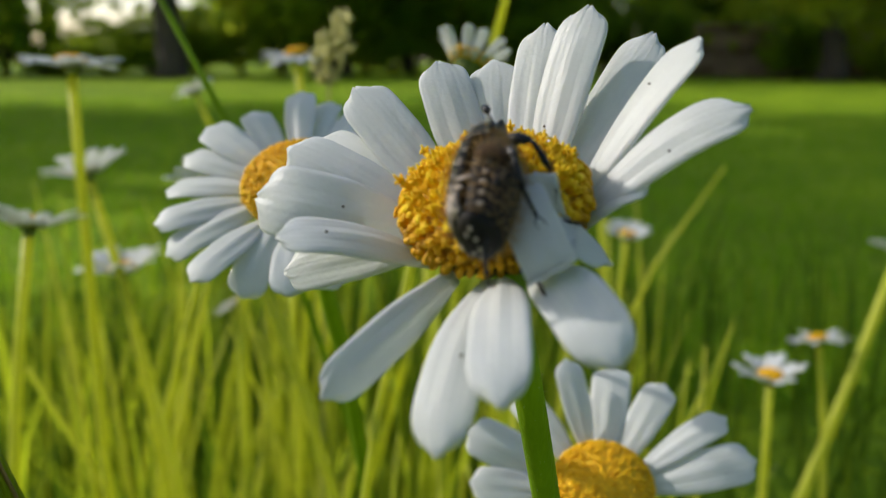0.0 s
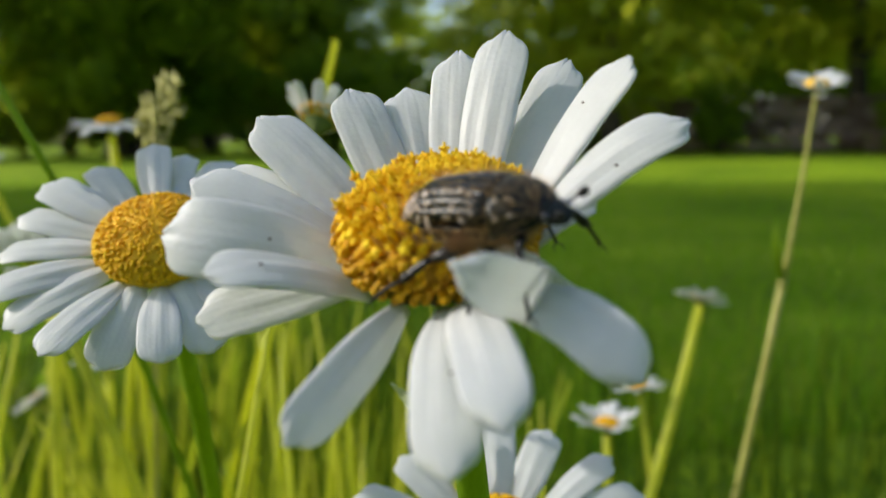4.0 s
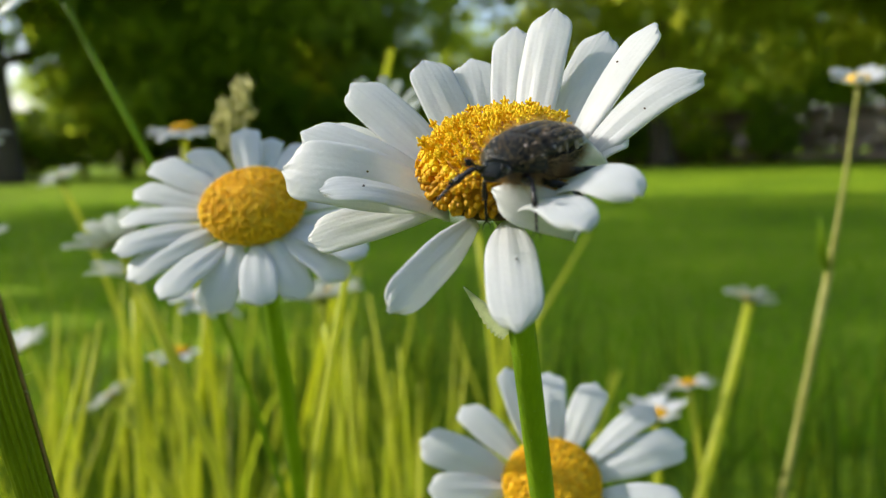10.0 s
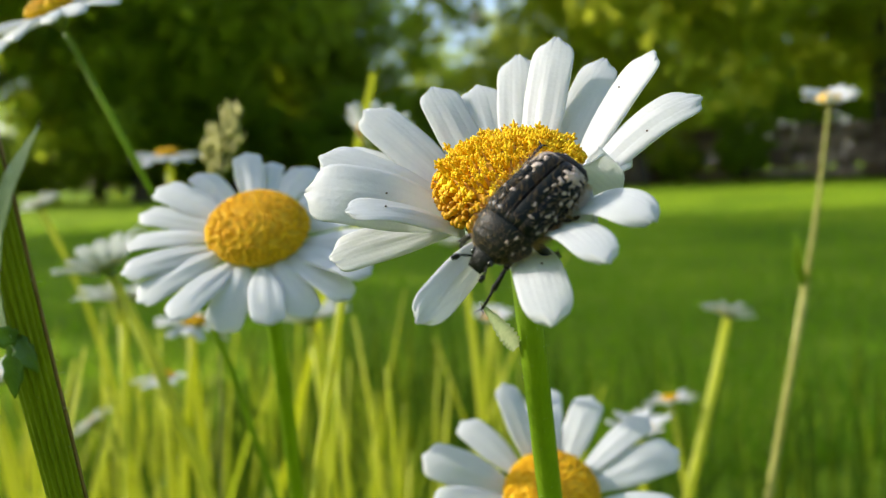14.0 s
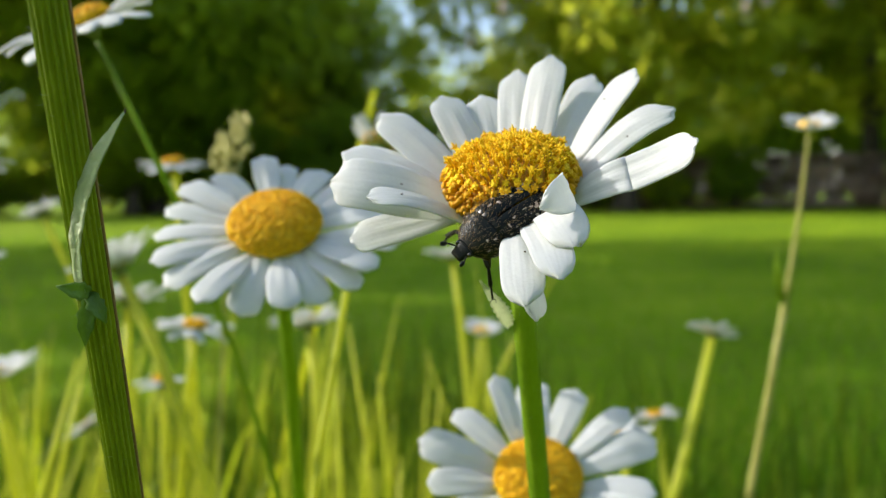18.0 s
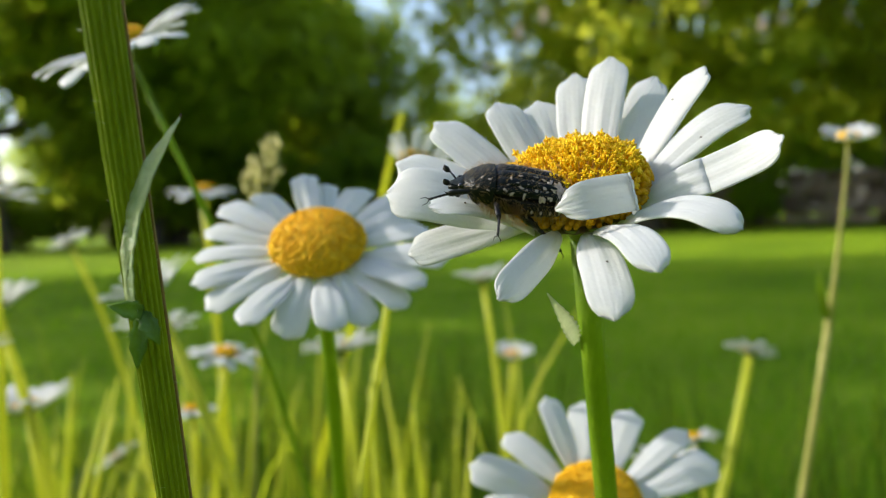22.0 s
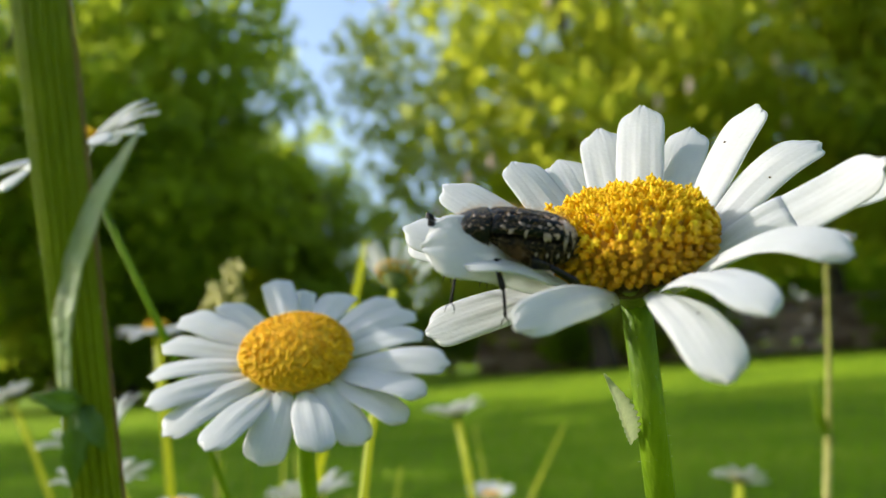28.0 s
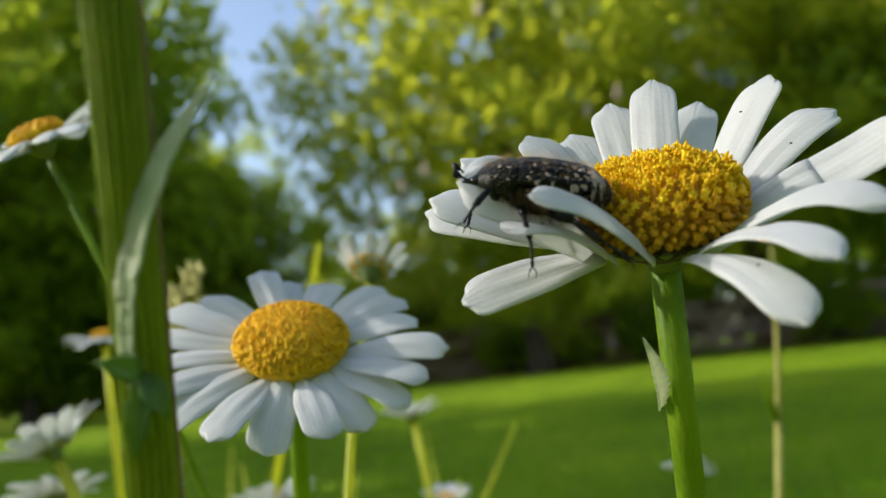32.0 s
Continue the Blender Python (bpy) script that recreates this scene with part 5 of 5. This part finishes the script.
def shell(rows, x0, x1, v0, v1, nx, nv, thick=0.12, ridges=0.0):
    verts, faces = [], []
    for layer in (0, 1):
        for i in range(nx + 1):
            x = x0 + (x1 - x0) * i / nx
            for j in range(nv + 1):
                v = v0 + (v1 - v0) * j / nv
                r = ridges * (abs(math.sin(v * 12.5)) ** 0.5 - 0.75) * min(1, 4 * i / nx, 4 - 4 * i / nx) if not layer else 0
                verts.append(shell_point(rows, x, v, (0 if not layer else -thick) + r))
    row, off = nv + 1, (nx + 1) * (nv + 1)
    for i in range(nx):
        for j in range(nv):
            k = i * row + j
            faces += [(k, k + row, k + row + 1, k + 1), (off + k + 1, off + k + row + 1, off + k + row, off + k)]
    for j in range(nv):
        for k in (j, nx * row + j):
            faces.append((k, k + 1, off + k + 1, off + k))
    for i in range(nx):
        for k in (i * row, i * row + nv):
            faces.append((k, k + row, off + k + row, off + k))
    return verts, faces


def spot_mesh(rows, x, v, sx, sv, seed):
    """An irregular pale patch lying just proud of the shell."""
    rng = random.Random(seed)
    n = 12
    verts = [shell_point(rows, x, v, 0.05)]
    edge = []
    for k in range(n):
        a = 2 * math.pi * k / n
        r = 1 + 0.40 * math.sin(2 * a + seed * 1.7) + 0.28 * math.sin(3 * a + seed) + rng.uniform(-0.25, 0.25)
        edge.append((x + math.cos(a) * sx * r, v + math.sin(a) * sv * r))
    verts += [shell_point(rows, *e, 0.045) for e in edge] + [shell_point(rows, *e, -0.03) for e in edge]
    faces = [(0, 1 + k, 1 + (k + 1) % n) for k in range(n)] + [(1 + k, 1 + n + k, 1 + n + (k + 1) % n, 1 + (k + 1) % n) for k in range(n)]
    return mesh_of("spot", verts, faces, SPOT)


SPOTS = [(1.0, 0.62, 0.10, 0.022), (0.5, 0.30, 0.10, 0.02), (0.3, 0.72, 0.11, 0.026), (-0.4, 0.20, 0.11, 0.022), (-0.5, 0.52, 0.13, 0.03), (-1.2, 0.38, 0.12, 0.024), (-1.4, 0.82, 0.12, 0.03), (-1.9, 0.17, 0.13, 0.02), (-2.0, 0.58, 0.12, 0.035),
         (-0.9, 0.66, 0.13, 0.05), (-1.8, 0.76, 0.13, 0.055), (-2.6, 0.72, 0.15, 0.075), (-2.7, 0.44, 0.16, 0.04), (-3.3, 0.24, 0.15, 0.055), (-3.4, 0.66, 0.16, 0.085), (-2.7, 0.20, 0.10, 0.02),
         (-4.20, 0.62, 0.21, 0.130), (-4.00, 0.36, 0.29, 0.072), (-4.50, 0.42, 0.39, 0.091), (-4.3, 0.24, 0.16, 0.05), (-4.85, 0.58, 0.21, 0.117), (-5.05, 0.28, 0.12, 0.08), (-4.7, 0.80, 0.13, 0.05), (-3.8, 0.86, 0.11, 0.04), (-2.9, 0.90, 0.10, 0.03),
         (-0.1, 0.40, 0.06, 0.012), (-1.6, 0.30, 0.06, 0.012), (-2.2, 0.36, 0.07, 0.012), (-3.0, 0.54, 0.07, 0.015), (0.8, 0.48, 0.06, 0.012), (-3.7, 0.50, 0.09, 0.02), (-1.0, 0.14, 0.06, 0.012)]


def bent_leg(parent, root, knee, ankle, foot, r, name_side):
    """Femur with its tibia and tarsus, the tibia toothed, the tarsus beaded with two claws."""
    root, knee, ankle, foot = (Vector(p) * MM for p in (root, knee, ankle, foot))
    r *= MM
    bm = bmesh.new()
    loc = lambda p: p - root
    mid = (root + knee) / 2 + (root - ankle).normalized() * r * 0.3
    tube(bm, [loc(root), loc(mid), loc(knee)], [r * 1.05, r * 1.5, r * 0.75], 9, squash=0.7)
    leg = part("leg", bm, LEG, parent)
    leg.location = root
    bm = bmesh.new()
    tube(bm, curve3(loc(knee), loc((knee + ankle) / 2 + (knee - root) * 0.10), loc(ankle), 6), [r * q for q in (0.62, 0.75, 0.8, 0.85, 0.9, 1.0, 0.7)], 8, squash=0.7)
    out = (knee - root).normalized()
    for t in (0.45, 0.75, 0.97):
        p = knee.lerp(ankle, t)
        tube(bm, [loc(p), loc(p + out * r * 1.3 + (ankle - knee).normalized() * r * 0.7)], [r * 0.4, r * 0.06], 5)
    part("tibia", bm, LEG, leg)
    bm = bmesh.new()
    sag = (ankle + foot) / 2 + Vector((0, 0, 0.25 * MM))
    pts = curve3(loc(ankle), loc(sag), loc(foot), 10)
    tube(bm, pts, [r * (0.42 if i % 2 else 0.26) for i in range(11)], 6)
    d = (pts[-1] - pts[-3]).normalized()
    s = d.cross(Vector((0, 0, 1))).normalized()
    for q in (-1, 1):
        tube(bm, [pts[-1], pts[-1] + d * r * 0.9 + s * q * r * 0.9, pts[-1] + d * r * 1.5 + s * q * r * 1.0 + Vector((0, 0, -r * 0.9))], [r * 0.16, r * 0.12, r * 0.03], 5)
    part("tarsus", bm, LEG, leg)
    roots = []
    rng = random.Random(int(1e6 * r) + len(name_side))
    for k in range(26):
        t = rng.random()
        p = loc(root.lerp(knee, t) if k % 2 else knee.lerp(ankle, t))
        a = Vector([rng.uniform(-1, 1) for _ in range(3)]).normalized()
        roots.append((p + a * r * 0.5, a))
    hairs("leg_hairs", roots, 0.0005, 0.000010, HAIR, leg, 3, 0.5)
    return leg


def beetle():
    b = thing("beetle", (0, 0, 0), "black chafer beetle with pale spots and fine hairs", "beetle")
    # belly and chest
    bm = bmesh.new()
    rows = [(-5.95, 1.0, 0.5, -0.8), (-5.6, 1.75, 0.6, -1.35), (-4.6, 2.3, 0.6, -1.9), (-3.0, 2.55, 0.6, -2.15), (-1.0, 2.66, 0.6, -2.3), (0.6, 2.5, 0.6, -2.35), (1.8, 2.2, 0.6, -2.05), (3.0, 1.8, 0.5, -1.4), (4.2, 1.05, 0.35, -0.6)]
    rings = []
    for i in range(61):
        x = -5.95 + 10.15 * i / 60
        w, top, bot = lerp_rows(rows, x)
        if x < -0.6:  # overlapping rings of the abdomen
            lap = 1.0 - 0.055 * ((x + 6.0) / 0.9 % 1.0) ** 3
            w, bot = w * lap, bot * lap
        ring = []
        for k in range(20):
            a = 2 * math.pi * k / 20
            s = math.sin(a)
            ring.append(bm.verts.new(Vector((x, w * math.cos(a), top * s if s > 0 else -bot * s)) * MM))
        rings.append(ring)
    for p, q in zip(rings, rings[1:]):
        for k in range(20):
            bm.faces.new((p[k], p[(k + 1) % 20], q[(k + 1) % 20], q[k]))
    bm.faces.new(rings[0][::-1])
    bm.faces.new(rings[-1])
    bmesh.ops.recalc_face_normals(bm, faces=bm.faces[:])
    belly = part("belly", bm, BODY, b, "hairy black underside")
    for side in (1, -1):
        for x in (-4.7, -3.8, -2.9, -2.0, -1.0):
            w, top, bot = lerp_rows(rows, x)
            bm = bmesh.new()
            ball(bm, Vector((x, w * 0.93 * side, bot * 0.38)) * MM, (0.13 * MM, 0.12 * MM, 0.26 * MM), 8, 6)
            part("spot", bm, SPOT, belly)
    # tail plate
    bm = bmesh.new()
    ball(bm, Vector((-5.2, 0, 0.0)) * MM, (0.95 * MM, 2.1 * MM, 1.3 * MM), 18, 12)
    tail = part("tail_plate", bm, BODY, b)
    for k, (y, z) in enumerate(((-0.8, 0.35), (0.8, 0.35), (-0.45, -0.15), (0.45, -0.15), (1.25, 0.0), (-1.25, 0.0))):
        bm = bmesh.new()
        x = -5.2 - 0.95 * math.sqrt(max(0.05, 1 - (y / 2.1) ** 2 - (z / 1.3) ** 2))
        ball(bm, Vector((x, y, z)) * MM, (0.10 * MM, 0.22 * MM, 0.16 * MM), 8, 6)
        part("spot", bm, SPOT, tail)
    for side in (1, -1):
        v, f = shell(ELYTRA, -5.55, 2.35, 0.012 * side, 0.76 * side, 30, 52, ridges=0.22)
        if side < 0:
            f = [q[::-1] for q in f]
        el = part("elytron", mesh_of("elytron", v, f, SHELL), None, b, "glossy black wing case with pale spots")
        for k, (x, vv, sx, sv) in enumerate(SPOTS):
            if vv > 0.72:
                continue
            part("spot", spot_mesh(ELYTRA, x, (vv + 0.012 * math.sin(k * 5 + side)) * side, sx * (1.55 + 0.35 * math.sin(k * 3 + side)), sv * (1.55 + 0.4 * math.sin(k * 7 + side)), k + 7 + 50 * (side > 0)), None, el)
    v, f = shell(PRONOTUM, 1.9, 4.8, -0.97, 0.97, 20, 28)
    pron = part("pronotum", mesh_of("pronotum", v, f, SHELL_PRONOTUM), None, b, "finely pitted black neck shield")
    for k, (x, vv) in enumerate(((2.5, 0.38), (2.5, -0.38), (3.2, 0.30), (3.2, -0.30), (2.6, 0.70), (2.6, -0.70), (3.5, 0.62), (3.5, -0.62))):
        part("spot", spot_mesh(PRONOTUM, x, vv, 0.13, 0.030, k + 90), None, pron)
    bm = bmesh.new()
    tri = [shell_point(ELYTRA, 1.95, -0.20, 0.06), shell_point(ELYTRA, 1.95, 0.20, 0.06), shell_point(ELYTRA, 0.85, 0.0, 0.07)]
    up = [bm.verts.new(p) for p in tri]
    dn = [bm.verts.new(p - Vector((0, 0, 0.15 * MM))) for p in tri]
    bm.faces.new(up)
    bm.faces.new(dn[::-1])
    for k in range(3):
        bm.faces.new((up[k], dn[k], dn[(k + 1) % 3], up[(k + 1) % 3]))
    part("scutellum", bm, SHELL, b, smooth=False)
    # head with a squared snout
    bm = bmesh.new()
    hr = []
    for x, w, top, bot in ((4.4, 1.0, 0.45, -0.55), (4.9, 0.98, 0.42, -0.6), (5.3, 0.85, 0.15, -0.65), (5.85, 0.76, -0.15, -0.7), (6.1, 0.68, -0.32, -0.62)):
        hr.append([bm.verts.new(Vector((x, w * math.copysign(abs(math.cos(a)) ** 0.6, math.cos(a)), (top + bot) / 2 + (top - bot) / 2 * math.copysign(abs(math.sin(a)) ** 0.7, math.sin(a)))) * MM) for a in (2 * math.pi * k / 16 for k in range(16))])
    for p, q in zip(hr, hr[1:]):
        for k in range(16):
            bm.faces.new((p[k], p[(k + 1) % 16], q[(k + 1) % 16], q[k]))
    bm.faces.new(hr[0][::-1])
    bm.faces.new(hr[-1])
    head = part("head", bm, SHELL_PRONOTUM, b)
    for side in (1, -1):
        bm = bmesh.new()
        ball(bm, Vector((4.98, 0.92 * side, 0.0)) * MM, (0.34 * MM, 0.26 * MM, 0.33 * MM), 12, 8)
        part("eye", bm, EYE, head)
        bm = bmesh.new()
        a0 = Vector((5.35, 0.75 * side, -0.1)) * MM
        a1 = Vector((6.0, 1.35 * side, 0.3)) * MM
        a2 = Vector((6.75, 1.6 * side, 0.6)) * MM
        tube(bm, [a0, (a0 + a1) / 2, a1], [0.09 * MM, 0.10 * MM, 0.09 * MM], 6)
        for q in (-1, 0, 1):
            tube(bm, [a1, a1.lerp(a2, 0.5) + Vector((0, 0, q * 0.10)) * MM, a2 + Vector((0, 0, q * 0.16)) * MM], [0.06 * MM, 0.22 * MM, 0.12 * MM], 7)
        part("antenna", bm, LEG, head, "short clubbed antenna")
    legs = []
    for side in (1, -1):
        for kind, pts, r in (("front", ((3.0, 1.1, -1.2), (3.9, 2.7, -1.5), (4.3, 3.5, -3.4), (4.4, 3.9, -5.2)), 0.36),
                             ("middle", ((1.0, 1.6, -1.7), (1.3, 3.6, -1.9), (0.7, 4.4, -3.6), (0.4, 5.0, -5.6)), 0.36),
                             ("hind", ((-1.2, 1.7, -1.6), (-3.0, 3.1, -2.0), (-5.2, 3.7, -3.2), (-7.6, 4.0, -4.4)), 0.42)):
            legs.append((kind, side, bent_leg(b, *[(x, y * side, z) for x, y, z in pts], r, kind)))
    # fine pale hair: long on the chest and flanks, short and sparse on the back
    rng = random.Random(15)
    roots = []
    for k in range(1900):
        pick = rng.random()
        x = rng.uniform(0.3, 4.2) if pick < 0.58 else (-5.1 + 0.9 * rng.randrange(6) + rng.uniform(-0.12, 0.12) if pick < 0.9 else rng.uniform(-5.2, 0))
        a = rng.uniform(math.pi * 0.96, math.pi * 2.04)
        w, top, bot = lerp_rows(rows, x)
        nn = Vector((0.05, math.cos(a) / w, math.sin(a) / abs(bot) if math.sin(a) < 0 else 0.2)).normalized()
        roots.append((Vector((x, w * math.cos(a), -bot * math.sin(a) if math.sin(a) < 0 else top * math.sin(a))) * MM, (nn + Vector((-0.3, 0, 0))).normalized()))
    hairs("belly_hairs", roots, 0.0010, 0.000012, HAIR, b, 21, 0.3)
    roots = []
    for k in range(700):  # a dense brown tuft on each side of the chest
        side = 1 if k % 2 else -1
        x, z = rng.gauss(-0.3, 0.42), rng.gauss(-0.75, 0.38)
        w, top, bot = lerp_rows(rows, x)
        y = w * math.sqrt(max(0.1, 1 - (z / bot) ** 2)) * side
        roots.append((Vector((x, y, z)) * MM, Vector((-0.55, side, -0.35)).normalized()))
    hairs("chest_tuft", roots, 0.00095, 0.000013, TUFT, b, 23, 0.25)
    roots = []
    for k in range(950):
        fore = rng.random() < 0.28
        rws = PRONOTUM if fore else ELYTRA
        x = rng.uniform(2.0, 4.8) if fore else rng.uniform(-4.9, 1.9)
        v = rng.uniform(-0.95, 0.95)
        p = shell_point(rws, x, v)
        nn = (shell_point(rws, x, v, 0.5) - p).normalized()
        roots.append((p, (nn + Vector((-0.35, 0, 0))).normalized()))
    hairs("back_hairs", roots, 0.00085, 0.0000075, HAIR, b, 22, 0.2)
    return b, legs


BEETLE, LEGS = beetle()


def motions():
    walk(BEETLE, [(t, pose(x, y, z, rx, ry, rz)) for t, x, y, z, rx, ry, rz in BEETLE_PATH])
    for key, rows in PETAL_KEYS.items():
        ob = PETAL_OBS[key]
        p = ob.location.copy()
        walk(ob, [(t, pose(p.x, p.y, p.z, rx, ry, rz)) for t, rx, ry, rz in rows])
    # the legs stand where they hold the flower, and step in turn between
    for k, (kind, side, leg) in enumerate(LEGS):
        p = leg.location.copy()
        held = LEG_KEYS.get((kind, side), [])
        rows = [(t, pose(p.x, p.y, p.z, rx, ry, rz)) for t, rx, ry, rz in held]
        for i in range(65):
            t = i / 2
            if min([abs(t - h[0]) for h in held] + [9]) < 1.3:
                continue
            s = math.sin(t * 2 * math.pi / 1.7 + k * 2.1)
            spread = 14 if kind == "hind" else 4
            rows.append((t, pose(p.x, p.y, p.z, side * (spread + 5 * max(0, s)), 0, 8 * math.cos(t * 2 * math.pi / 1.7 + k * 2.1))))
        rows.sort(key=lambda r: r[0])
        if rows[0][0] > 0:
            rows.insert(0, (0.0, rows[0][1]))
        if rows[-1][0] < 32:
            rows.append((32.0, rows[-1][1]))
        walk(leg, rows)


motions()
